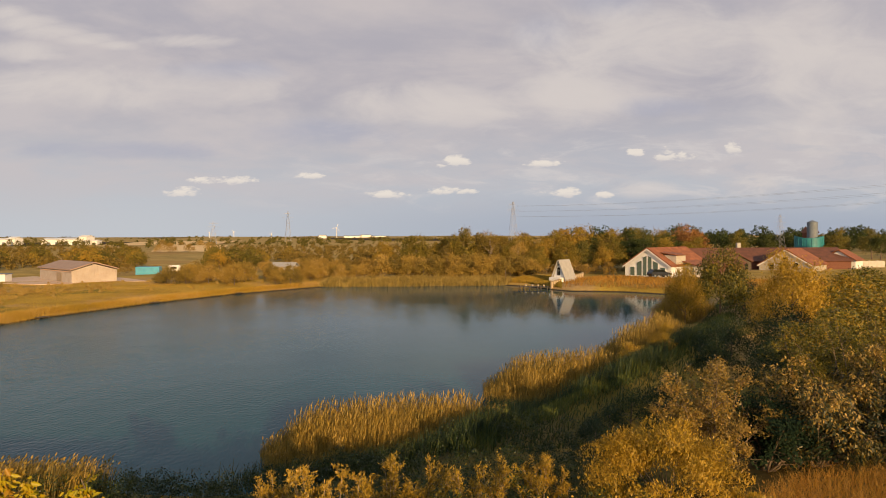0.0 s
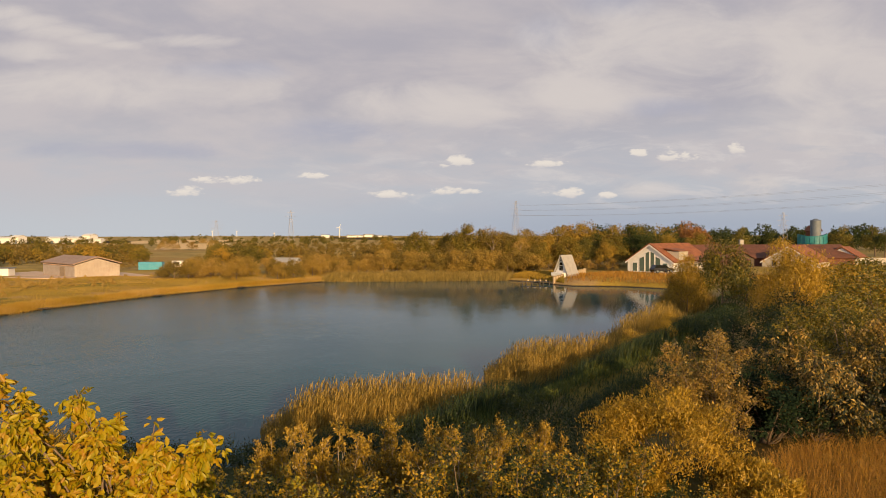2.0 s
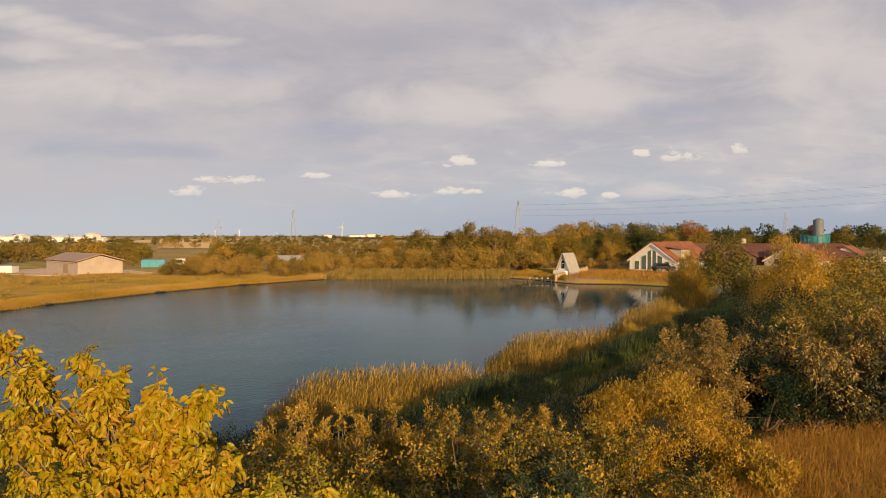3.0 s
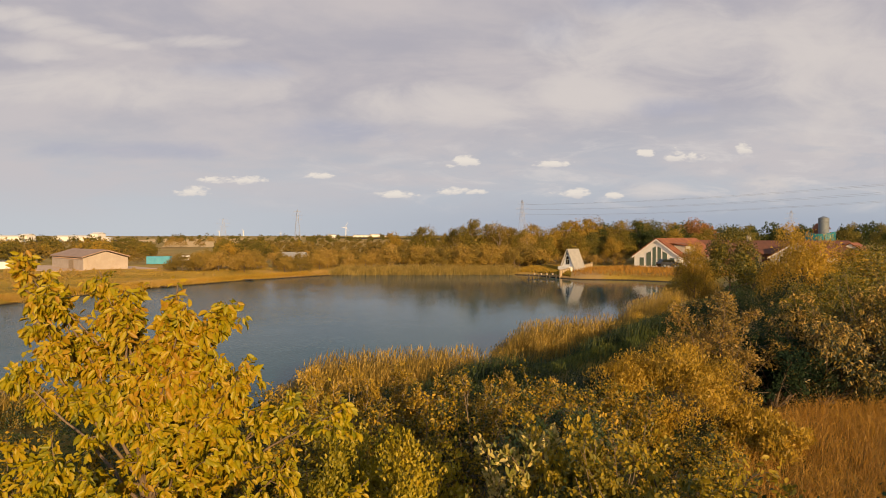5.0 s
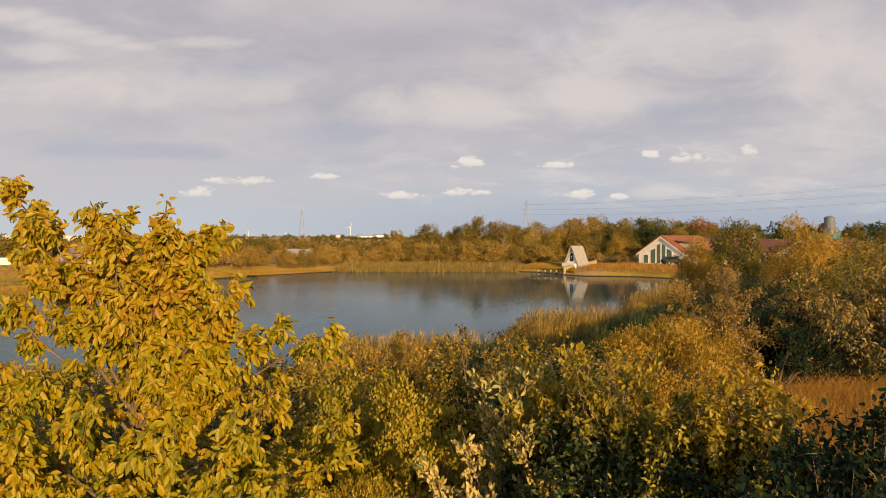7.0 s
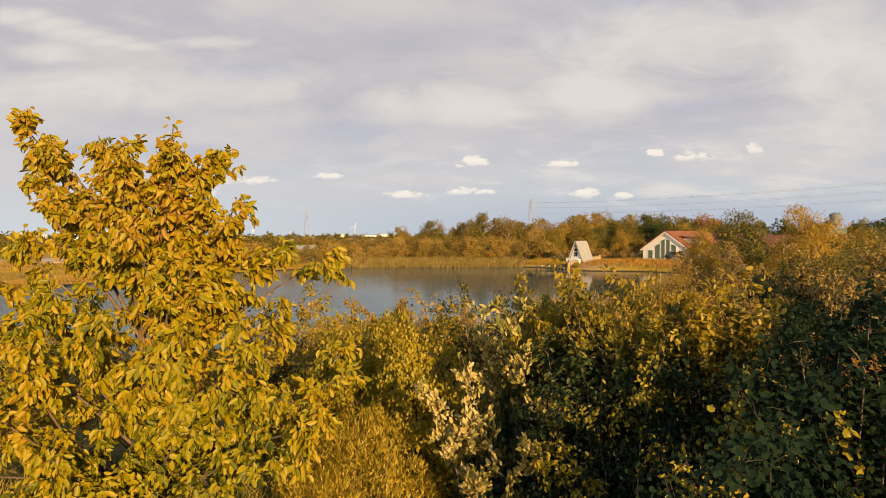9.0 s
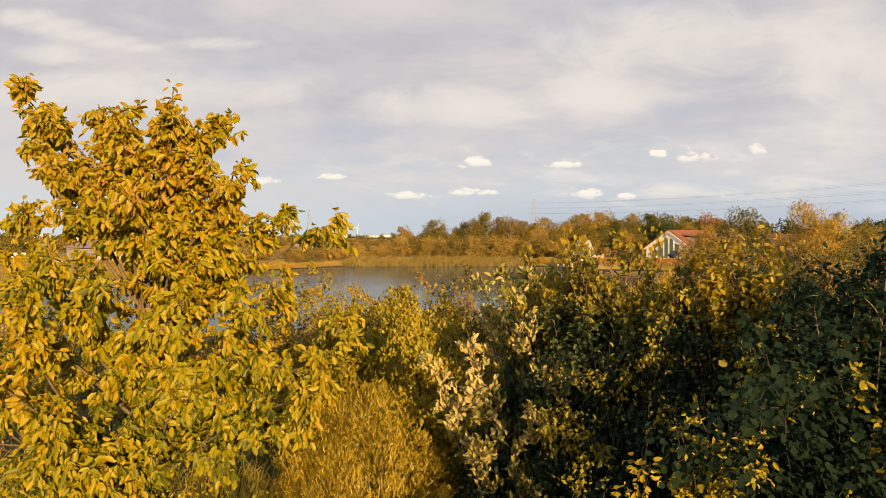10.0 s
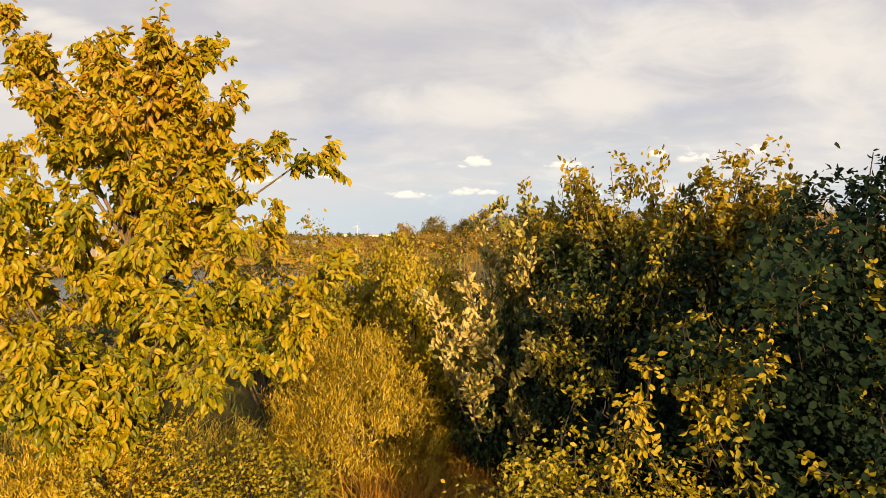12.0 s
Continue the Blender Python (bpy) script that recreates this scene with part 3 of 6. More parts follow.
def blades(name, xy, height, width, mat, r, label, category, lean=0.2, z=None, wind=(0.15, 0.1), plume=0.0, low=0.0, edge=None, plain=False):
    """Standing blades, each a bent tapering strip; some with a feathery head."""
    n = len(xy)
    zz = land(xy[:, 0], xy[:, 1]) if z is None else np.full(n, z)
    base = np.stack([xy[:, 0], xy[:, 1], np.maximum(zz, -0.5) + low], -1)
    h = height * r.uniform(0.78, 1.08, n)
    if edge is not None:
        h = h * (0.42 + 0.58 * step01(seg_dist(xy[:, 0], xy[:, 1], edge, True)[0], 0.0, 2.0))
    ln = r.normal(size=(n, 2)) * lean + np.asarray(wind)
    a = r.uniform(0, np.pi, n)
    sx = np.stack([np.cos(a), np.sin(a), np.zeros(n)], -1) * (width * r.uniform(0.6, 1.3, n))[:, None]
    mid = base + np.stack([ln[:, 0] * h * 0.3, ln[:, 1] * h * 0.3, h * 0.55], -1)
    tip = base + np.stack([ln[:, 0] * h, ln[:, 1] * h, h * (1 - 0.25 * np.hypot(ln[:, 0], ln[:, 1]))], -1)
    V = np.stack([base - sx * 0.5, base + sx * 0.5, mid + sx * 0.45, mid - sx * 0.45, tip + sx * 0.08, tip - sx * 0.08], 1).reshape(-1, 3)
    k = np.arange(n)[:, None] * 6
    F = np.concatenate([k + np.array([[0, 1, 2, 3]]), k + np.array([[3, 2, 4, 5]])])
    if plain:
        V = np.stack([base - sx * 0.5, base + sx * 0.5, tip + sx * 0.2, tip - sx * 0.2], 1).reshape(-1, 3)
        F = np.arange(n)[:, None] * 4 + np.array([[0, 1, 2, 3]])
    if plume:
        m = np.where(r.uniform(size=n) < plume)[0]
        up_ = unit(tip[m] - mid[m])
        e = tip[m] + up_ * 0.02
        s2 = unit(sx[m]) * (width * 0.9)
        hh = (0.055 * h[m])[:, None]
        V2 = np.stack([e, e + up_ * hh + s2, e + up_ * hh * 2.4 + np.array([0.03, 0.02, 0]), e + up_ * hh - s2], 1).reshape(-1, 3)
        F = np.concatenate([F, np.arange(len(m))[:, None] * 4 + np.array([[0, 1, 2, 3]]) + len(V)])
        V = np.concatenate([V, V2])
    return tagged(part(name, mesh_of(name, V, F, mat), mat), label, category, kind="stuff")


# ---- reeds and grass ----
BEDS = [
    [(-7.4, 28.6), (-6.5, 30.4), (-4, 31.6), (-1.5, 32.3), (1, 32.2), (3.2, 31.2), (2.6, 28.6), (-0.8, 26.2), (-4.5, 25), (-6.6, 25.8)],
    [(2.4, 37), (2.6, 40.5), (4.5, 42.5), (7.5, 43.5), (10.5, 43.8), (11.6, 42), (10.4, 39.5), (7.6, 37), (4.6, 35.2)],
    [(10.8, 46.5), (11.8, 51.5), (14, 55), (17, 57), (20, 55.5), (18.4, 51), (14.8, 46.8), (12.2, 45.2)],
    [(19.8, 64), (21.6, 70), (24.5, 74.5), (28.8, 76), (28.5, 70), (24.8, 64), (21.8, 61.5)],
]
for bed, n in zip(BEDS, (19000, 13000, 8000, 5000)):
    blades("reed_bed", in_poly(n, bed, rng), 2.3, 0.02, REED, rng, "tall golden reeds with feathery heads standing at the lake edge", "reeds", 0.09, plume=0.25, wind=(0.06, 0.04), edge=bed)
blades("reed_bed", in_poly(5000, [(-19, 18), (-18, 23), (-13, 23.2), (-10.2, 22), (-10.4, 19), (-14, 17)], rng), 1.0, 0.03, REED, rng,
       "golden reeds on the near bank of the lake", "reeds", 0.15, plume=0.25)
blades("reed_belt", in_poly(14000, [(-20.5, 118.6), (-19, 122.5), (-5, 123.5), (11, 124.8), (13.5, 122), (11.5, 120.4), (-8, 118.6)], rng), 0.95, 0.045, REEDGREEN, rng,
       "grey-green reed belt along the far shore", "reeds", 0.08, plume=0.2, wind=(0.05, 0.03))
MEADOW_POLY = [(-80, 56), (-47.5, 56), (-44.6, 69.4), (-44, 74.5), (-38.2, 91), (-31.2, 105.4), (-20, 119.8), (-23, 131), (-58, 118), (-98, 110)]
blades("meadow_grass", in_poly(52000, MEADOW_POLY, rng), 0.14, 0.045, MEADOW, rng, "tall dry yellow meadow grass on the bank", "grass", 0.5, plain=True)
shore = np.array([(-44.5, 69.2), (-44, 74.2), (-38.2, 90.8), (-31.2, 105.1), (-20, 119.4)])
blades("shore_grass", np.concatenate([(shore[k] + (shore[k + 1] - shore[k]) * rng.uniform(size=(5000, 1)) + rng.normal(size=(5000, 2)) * np.array([0.5, 0.3]) + np.array([-0.6, 0.5])) for k in range(4)]),
       0.42, 0.035, MEADOW, rng, "fringe of yellow grass along the lake edge", "grass", 0.35, plain=True)

blades("rusty_grass", in_poly(10000, [(20.5, 110), (22, 120), (31, 128), (37, 125), (50, 118), (62, 116), (60, 96), (40, 96), (35.5, 102), (29, 107.5)], rng), 0.6, 0.05, GRASS, rng,
       "rank rust-coloured grass on the far bank below the farm", "grass", 0.35)
blades("hut_bank_grass", in_poly(7000, [(12.5, 122), (16, 119.5), (18.6, 113), (20, 110), (21.5, 119), (22, 128), (16, 127)], rng), 0.5, 0.07, MEADOW, rng,
       "yellow-green grass on the bank round the hut", "grass", 0.35)
GOLD_POLY = [(4.5, 12.5), (5.5, 14.2), (7.5, 17), (10, 19.5), (16, 20.5), (19, 17), (14, 11), (7, 10.5)]
blades("golden_grass", in_poly(22000, GOLD_POLY, rng), 0.62, 0.009, GRASS, rng, "rank orange-gold dry grass under the trees", "grass", 0.6, plume=0.3)
blades("bank_grass", in_poly(9000, [(-6, 4.2), (-6.5, 9), (-1.5, 9.2), (1.2, 7.0), (0.8, 4.2), (-2.5, 3.6)], rng), 0.45, 0.012, NEARGRASS, rng,
       "long yellow grass at the foot of the cherry tree", "grass", 0.4)
blades("bank_grass", in_poly(5000, [(-0.8, 5.6), (-0.5, 7.6), (0.5, 7.6), (0.7, 5.6)], rng), 0.8, 0.012, GRASS, rng, "rusty dry grass between the bushes", "grass", 0.45)
PATH_POLY = [(0.5, 24), (2.5, 29.5), (5, 33.5), (12, 42), (25, 64), (33, 80), (36, 78), (28, 60), (15, 39.5), (7, 30), (3.5, 24)]
blades("path_turf", in_poly(20000, PATH_POLY, rng), 0.35, 0.04, TURF, rng, "short green turf on the bank path, colour darkened for tree shade", "grass", 0.4)

blades("near_turf", in_poly(11000, [(-14, -6), (-13, 8), (-6, 12), (6, 12), (12, 9), (12, -6)], rng), 0.22, 0.03, TURF, rng, "rough turf on the near bank", "grass", 0.5, plain=True)
way = np.array(PATHWAY)
verge_xy = np.concatenate([way[k] + (way[k + 1] - way[k]) * rng.uniform(size=(1500, 1)) + rng.normal(size=(1500, 2)) * 0.42 for k in range(6)])
blades("path_verge", verge_xy, 0.42, 0.035, VERGE, rng, "green grass along the top of the bank, brighter to stand for its lit strip", "grass", 0.4, plain=True)

# ---- plants near the camera's line ----


def fan(base, tips, r, r0=0.03, bend=0.12, sag=0.0):
    """Stems from one root to the tips given."""
    b = np.asarray(base, float)
    return [(curve(b + r.normal(size=3) * np.array([0.06, 0.06, 0.0]), t, bend, r, 8, sag), r0 * r.uniform(0.7, 1.1), 0.003) for t in tips]


def block(x, y, wide, top, n, r, low=2.6):
    """Tips of a dense upright shrub with a bumpy flat top."""
    t = []
    for k in range(n):
        px, py = x + r.uniform(-wide, wide), y + r.uniform(-0.6, 0.6) * wide
        t.append((px, py, top - r.uniform(0.0, 0.55) if k % 5 < 3 else r.uniform(low, top - 0.4)))
    return t


def dome(base, radius, top, n, r, squash=1.0):
    """Tips spread over a rounded crown, half of them at its surface."""
    a, q = r.uniform(0, 2 * np.pi, n), np.sqrt(r.uniform(0.0, 1, n))
    f = np.where(r.uniform(size=n) < 0.55, r.uniform(0.9, 1.0, n), r.uniform(0.4, 0.9, n))
    z = (top - base[2]) * np.sqrt(np.maximum(1 - (0.85 * q) ** 2, 0.1)) * f
    return [(base[0] + radius * q_ * math.cos(a_), base[1] + radius * squash * q_ * math.sin(a_), base[2] + z_) for a_, q_, z_ in zip(a, q, z)]


def lumps(r, height, wide, low, count, leaves, grain=1.0):
    """Leaf places on a crown made of many rounded clumps."""
    q = np.sqrt(r.uniform(0, 1, count))
    a = r.uniform(0, 2 * np.pi, count)
    zt = np.sqrt(np.maximum(1 - (0.92 * q) ** 2, 0.05))
    z = low + (height - low) * np.maximum(zt * r.uniform(0.35, 1.0, count) ** 0.5, 0.12)
    size = wide * r.uniform(0.26, 0.42, count) * grain
    C = np.stack([np.cos(a) * q * wide * 0.82, np.sin(a) * q * wide * 0.82, z - size * 0.7], -1)
    k = r.integers(0, count, leaves)
    d = unit(r.normal(size=(leaves, 3)) + np.array([0, 0, 0.25]))
    P = C[k] + d * (size[k] * r.uniform(0.55, 1.12, leaves))[:, None] * np.array([1, 1, 0.85])
    out = unit(C[k] - np.array([0, 0, height * 0.45]))
    return C, P, r.normal(size=(leaves, 3)) * 0.8 + np.array([0, 0, -0.2]), d * 0.9 + out * 0.5 + r.normal(size=(leaves, 3)) * 0.45


def tufted(name, at, top, wide, mat, leaf, count, leaves, seed, label, category, bark, group, grain=0.5, shape=LONG):
    """A dense rounded bush of many fine tufts that point outwards."""
    r = np.random.default_rng(seed)
    z0 = gz(*at) - 0.1
    C, P, D, N = lumps(r, top - z0, wide, 0.1, count, leaves, grain)
    D = unit(P - np.array([0, 0, (top - z0) * 0.2])) * 0.4 + np.array([0.1, 0, 0.55]) + r.normal(size=P.shape) * 0.42
    a = np.arctan2(P[:, 1], P[:, 0])
    swell = 1 + 0.10 * np.sin(a * 3 + seed) + 0.07 * np.sin(a * 7 + P[:, 2] * 4) + 0.06 * np.sin(P[:, 2] * 9 + a * 5)
    P = P * np.stack([swell, swell, 0.5 + 0.5 * swell], -1)
    root = tagged(new(name), label, category, group)
    root.location = (*at, z0)
    for i, c in enumerate(C[:: max(1, count // 14)]):
        V, F = tubes([(curve((0, 0, 0), c, 0.1, r, 7), 0.02, 0.006)], 5)
        part("trunk" if i == 0 else "limb", mesh_of("limb", V, F, bark, True), bark, root)
    V, F = leaf_arrays(P, D, N, leaf * r.uniform(0.6, 1.25, leaves), shape)
    tagged(part("crown", mesh_of("crown", V, F, mat), mat, root), kind="stuff")
    return root


# wild cherry in yellow leaf
CHERRY_TIPS = [(-4.06, 6.7, 6.7), (-4.05, 7.0, 6.55), (-3.51, 7.1, 6.6), (-2.95, 6.5, 6.4), (-2.34, 6.1, 6.56), (-1.98, 6.3, 6.3), (-1.78, 6.0, 5.85), (-1.65, 6.1, 5.45),
               (-1.39, 6.3, 5.45), (-0.96, 6.3, 5.42), (-1.5, 6.5, 4.95), (-0.8, 6.7, 4.7), (-0.88, 6.0, 4.4), (-1.07, 5.8, 4.05), (-1.33, 5.7, 3.75), (-1.73, 5.3, 3.65),
               (-2.33, 5.3, 3.6), (-2.73, 5.3, 3.5), (-3.13, 5.3, 3.6), (-3.3, 5.5, 4.8), (-2.64, 5.5, 5.0), (-2.1, 5.7, 5.4), (-2.02, 5.5, 4.75), (-1.6, 5.7, 4.65),
               (-3.7, 8.3, 5.9), (-2.7, 8.1, 5.6), (-4.7, 7.5, 5.6), (-4.8, 7.0, 4.5), (-3.2, 8.6, 4.6), (-4.3, 6.0, 5.4), (-4.0, 5.6, 4.2), (-3.0, 6.2, 5.6), (-3.6, 6.3, 5.9), (-2.5, 5.6, 4.3), (-3.4, 5.4, 4.2), (-2.0, 5.5, 4.2), (-3.0, 5.3, 3.9), (-3.9, 5.5, 3.7), (-2.2, 6.0, 5.0),
               (-1.5, 5.8, 4.3), (-3.8, 5.9, 4.9), (-2.6, 5.8, 5.6), (-3.3, 5.9, 5.3), (-1.9, 6.2, 5.7), (-2.6, 6.0, 6.0),
               (-2.02, 6.1, 5.95), (-2.2, 6.2, 6.2), (-1.85, 6.2, 5.75), (-4.0, 6.6, 6.5), (-3.85, 6.5, 6.25), (-3.4, 7.0, 6.4), (-3.2, 6.9, 6.3), (-2.28, 6.1, 6.38), (-2.38, 6.15, 6.2), (-2.2, 6.1, 6.02), (-2.95, 5.6, 3.25), (-2.6, 5.6, 3.2), (-3.35, 5.6, 3.3)]
r = np.random.default_rng(11)
foot = (-2.95, 6.9, gz(-2.95, 6.9) - 0.1)
stem = curve(foot, (-2.95, 6.75, 4.9), 0.05, r, 10)
stems = [(stem, 0.09, 0.035)]
for tip in CHERRY_TIPS:
    z0 = min(max(tip[2] - 1.3 - 0.5 * r.uniform(), 2.9), 4.85)
    k = int(np.argmin(np.abs(stem[:, 2] - z0)))
    stems.append((curve(stem[k], tip, 0.10, r, 8), 0.02, 0.005))
plant("cherry_tree", foot, stems, CHERRY, OVAL, 0.086, 12, r, "wild cherry tree full of drooping golden-yellow autumn leaves", "tree", BARK,
      hang=1.0, out=0.65, jitter=0.02, subs=10, sub_len=0.42, twigs=4, twig_len=0.17, rise=0.08, sag=0.15, start=0.32, near=300, face=(0.15, -0.5, 0.5), slim=5.65)

# hazel; its shade is put into the dark leaf colour
r = np.random.default_rng(12)
foot = (2.7, 4.9, gz(2.7, 4.9) - 0.1)
tips = [(1.28, 4.12, 4.36), (1.76, 4.2, 4.66), (1.68, 3.75, 4.55), (2.3, 4.2, 4.9), (2.9, 4.3, 5.05), (3.3, 4.4, 5.1), (3.7, 4.6, 5.15), (2.6, 3.9, 4.4), (3.1, 3.9, 4.6)]
for _ in range(52):
    x = r.uniform(1.3, 4.4)
    tips.append((x, r.uniform(3.9, 5.6), 2.3 + r.uniform() ** 0.6 * (2.1 + 0.42 * min(x - 1.2, 2.4))))
plant("hazel_bush", foot, fan(foot, tips, r, 0.012, 0.14), SHADELEAF, ROUND, 0.047, 13, r, "large hazel bush, leaf colour darkened for shade, with some yellowing leaves", "bush", DARKBARK,
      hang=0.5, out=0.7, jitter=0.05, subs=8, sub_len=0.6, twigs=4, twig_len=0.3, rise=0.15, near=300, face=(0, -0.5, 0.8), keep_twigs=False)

# silver-leaved whitebeam
r = np.random.default_rng(13)
foot = (0.85, 7.35, gz(0.85, 7.35) - 0.1)
tips = [(0.84, 7.45, 5.0), (0.74, 6.95, 5.05), (0.13, 6.9, 4.5), (-0.1, 6.56, 4.05), (1.2, 6.8, 4.75), (0.5, 6.6, 4.65), (0.3, 6.3, 3.9), (0.9, 6.2, 4.2), (1.5, 7.0, 4.5), (0.35, 7.2, 4.75),
        (0.9, 7.0, 4.9), (0.55, 6.75, 4.9), (0.2, 6.2, 3.6), (0.55, 6.1, 3.5), (0.8, 6.0, 3.75), (0.1, 6.4, 3.85), (0.7, 6.3, 4.35), (1.1, 6.3, 4.4)]
plant("whitebeam_bush", foot, fan(foot, tips, r, 0.024, 0.1), SILVER, OVAL, 0.07, 13, r, "whitebeam bush with pale silvery yellow upright leaves", "bush", BARK,
      hang=-0.5, out=0.5, jitter=0.02, subs=6, sub_len=0.4, twigs=3, twig_len=0.2, rise=0.6, start=0.6, near=300, face=(0.2, -0.9, 0.3))

# taller shrubs behind the hazel
for n, (x, y, top, wide) in enumerate([(1.25, 6.2, 5.3, 0.42), (1.85, 5.3, 5.2, 0.36), (2.4, 4.7, 5.0, 0.32), (2.75, 4.6, 5.22, 0.35), (3.25, 4.6, 5.22, 0.4), (3.9, 4.7, 5.2, 0.5), (1.2, 9.2, 4.7, 0.7), (2.3, 5.2, 5.2, 0.3)]):
    r = np.random.default_rng(40 + n)
    foot = (x, y, gz(x, y) - 0.1)
    # sunlit crest and shaded right-hand shrubs are told apart by leaf colour
    plant("field_maple_shrub", foot, fan(foot, block(x, y, wide, top, 20, r), r, 0.014, 0.1), CREST if n < 2 or n > 5 else SHADELEAF, EGG, 0.054, 11, r,
          "tall shrub with small yellow and green leaves, coloured as lit and shaded", "shrub", BARK, "shrubs on the near bank", hang=0.3, out=0.7, subs=9, sub_len=0.36, twigs=4, twig_len=0.2, rise=0.3, heart=(x, y, top - 1.2), keep_twigs=False)

# dark shrubs between
for n, (x, y, top, wide) in enumerate([(0.75, 6.9, 3.8, 0.6), (1.5, 6.5, 4.2, 0.75), (2.3, 6.3, 4.6, 0.8), (0.35, 7.9, 4.1, 0.8)]):
    r = np.random.default_rng(50 + n)
    foot = (x, y, gz(x, y) - 0.1)
    plant("buckthorn_shrub", foot, fan(foot, dome(foot, wide, top, 22, r), r, 0.02, 0.1), LIME if n == 3 else GREEN, SMALL, 0.065, 8, r,
          "yellow-green shrub with small lit leaves" if n == 3 else "dense dark green shrub with small leaves", "shrub", BARK, "shrubs on the near bank", hang=0.3, out=0.7, subs=9, sub_len=0.5, twigs=4, twig_len=0.25, rise=0.3, heart=(x, y, top - 1.2), keep_twigs=False)

# low sprays in front
for n, (x, y, top, wide) in enumerate([(0.5, 4.9, 3.3, 0.42), (0.85, 4.5, 3.8, 0.42), (1.05, 4.3, 3.8, 0.4), (1.5, 4.0, 3.25, 0.4), (1.0, 3.8, 3.45, 0.4), (-1.9, 6.0, 3.15, 0.65), (-2.5, 5.9, 3.35, 0.6), (-3.9, 6.3, 2.9, 0.7), (-1.2, 6.0, 2.8, 0.5), (0.6, 4.4, 3.45, 0.4), (0.75, 4.0, 3.2, 0.4), (-0.15, 7.4, 3.95, 0.55)]):
    r = np.random.default_rng(60 + n)
    foot = (x, y, gz(x, y) - 0.1)
    plant("privet_shrub", foot, fan(foot, dome(foot, wide, top, 14, r), r, 0.014, 0.15), LIME, SMALL, 0.041, 7, r,
          "low shrub with sprays of small yellow-green leaves", "shrub", DARKBARK, "low shrubs on the bank", hang=0.3, out=0.6, subs=7, sub_len=0.4, twigs=4, twig_len=0.22, rise=0.1, sag=0.3, keep_twigs=False)

# sunlit sprays before the hazel
r = np.random.default_rng(77)
foot = (2.0, 5.5, gz(2.0, 5.5) - 0.1)
tips = [(1.0, 4.0, 3.8), (1.25, 4.05, 4.27), (1.36, 4.1, 4.4), (1.55, 4.0, 4.1), (1.72, 4.05, 4.33), (1.95, 4.1, 4.45), (1.1, 4.0, 4.1), (1.4, 3.9, 3.7)]
plant("dogwood_shrub", foot, fan(foot, tips, r, 0.010, 0.12), LIME, OVAL, 0.052, 6, r, "slender shrub with sprays of sunlit yellow-green leaves", "shrub", DARKBARK,
      hang=0.6, out=0.6, jitter=0.03, subs=3, sub_len=0.24, twigs=3, twig_len=0.13, rise=0.0, sag=0.2, start=0.72, face=(0.1, -0.7, 0.5))

r = np.random.default_rng(78)
foot = (1.6, 6.9, gz(1.6, 6.9) - 0.1)
tips = [(0.9, 5.6, 4.3), (1.2, 5.5, 4.55), (1.5, 5.4, 4.7), (1.8, 5.4, 4.5), (1.1, 5.3, 4.0), (2.0, 5.3, 4.8), (1.5, 5.2, 4.2), (0.7, 5.7, 3.9), (2.3, 5.3, 4.95), (1.7, 5.2, 4.95)]
plant("dogwood_shrub", foot, fan(foot, tips, r, 0.010, 0.12), LIME, OVAL, 0.046, 8, r, "slender shrub with sprays of sunlit yellow leaves among dark ones", "shrub", DARKBARK,
      hang=0.6, out=0.6, jitter=0.03, subs=4, sub_len=0.3, twigs=3, twig_len=0.16, rise=0.0, sag=0.2, start=0.7, face=(0.1, -0.7, 0.5))

# a yellowing hazel branch that reaches into the sun
r = np.random.default_rng(79)
foot = (2.6, 5.3, gz(2.6, 5.3) - 0.1)
tips = [(1.95, 4.6, 4.78), (1.72, 4.45, 4.55), (1.55, 4.3, 4.32), (1.42, 4.25, 4.05), (1.85, 4.4, 4.62), (2.3, 4.3, 4.5), (2.5, 4.25, 4.3), (2.45, 4.1, 4.1), (1.95, 3.95, 3.55), (2.25, 3.95, 3.5), (2.5, 4.0, 3.62), (1.3, 4.3, 3.9)]
plant("hazel_bush", foot, fan(foot, tips, r, 0.010, 0.12), LIME, ROUND, 0.052, 5, r, "hazel bush with sprays of large sunlit yellow leaves", "bush", DARKBARK,
      hang=0.4, out=0.7, jitter=0.03, subs=3, sub_len=0.24, twigs=3, twig_len=0.14, rise=0.05, sag=0.2, start=0.8, face=(0.1, -0.6, 0.7))

# dense hearts added to the thicket, their leaf colour dark to stand for shade
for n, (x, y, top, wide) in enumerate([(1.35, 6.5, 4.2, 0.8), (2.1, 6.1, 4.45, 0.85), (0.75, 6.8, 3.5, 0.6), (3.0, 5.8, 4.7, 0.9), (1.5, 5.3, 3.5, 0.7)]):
    tufted("holly_bush", (x, y), top, wide, SHADELEAF, 0.075, 60, 6500, 190 + n, "dense bush added for the dark shade inside the thicket", "bush", DARKBARK, "shrubs on the near bank", 0.6, SMALL)

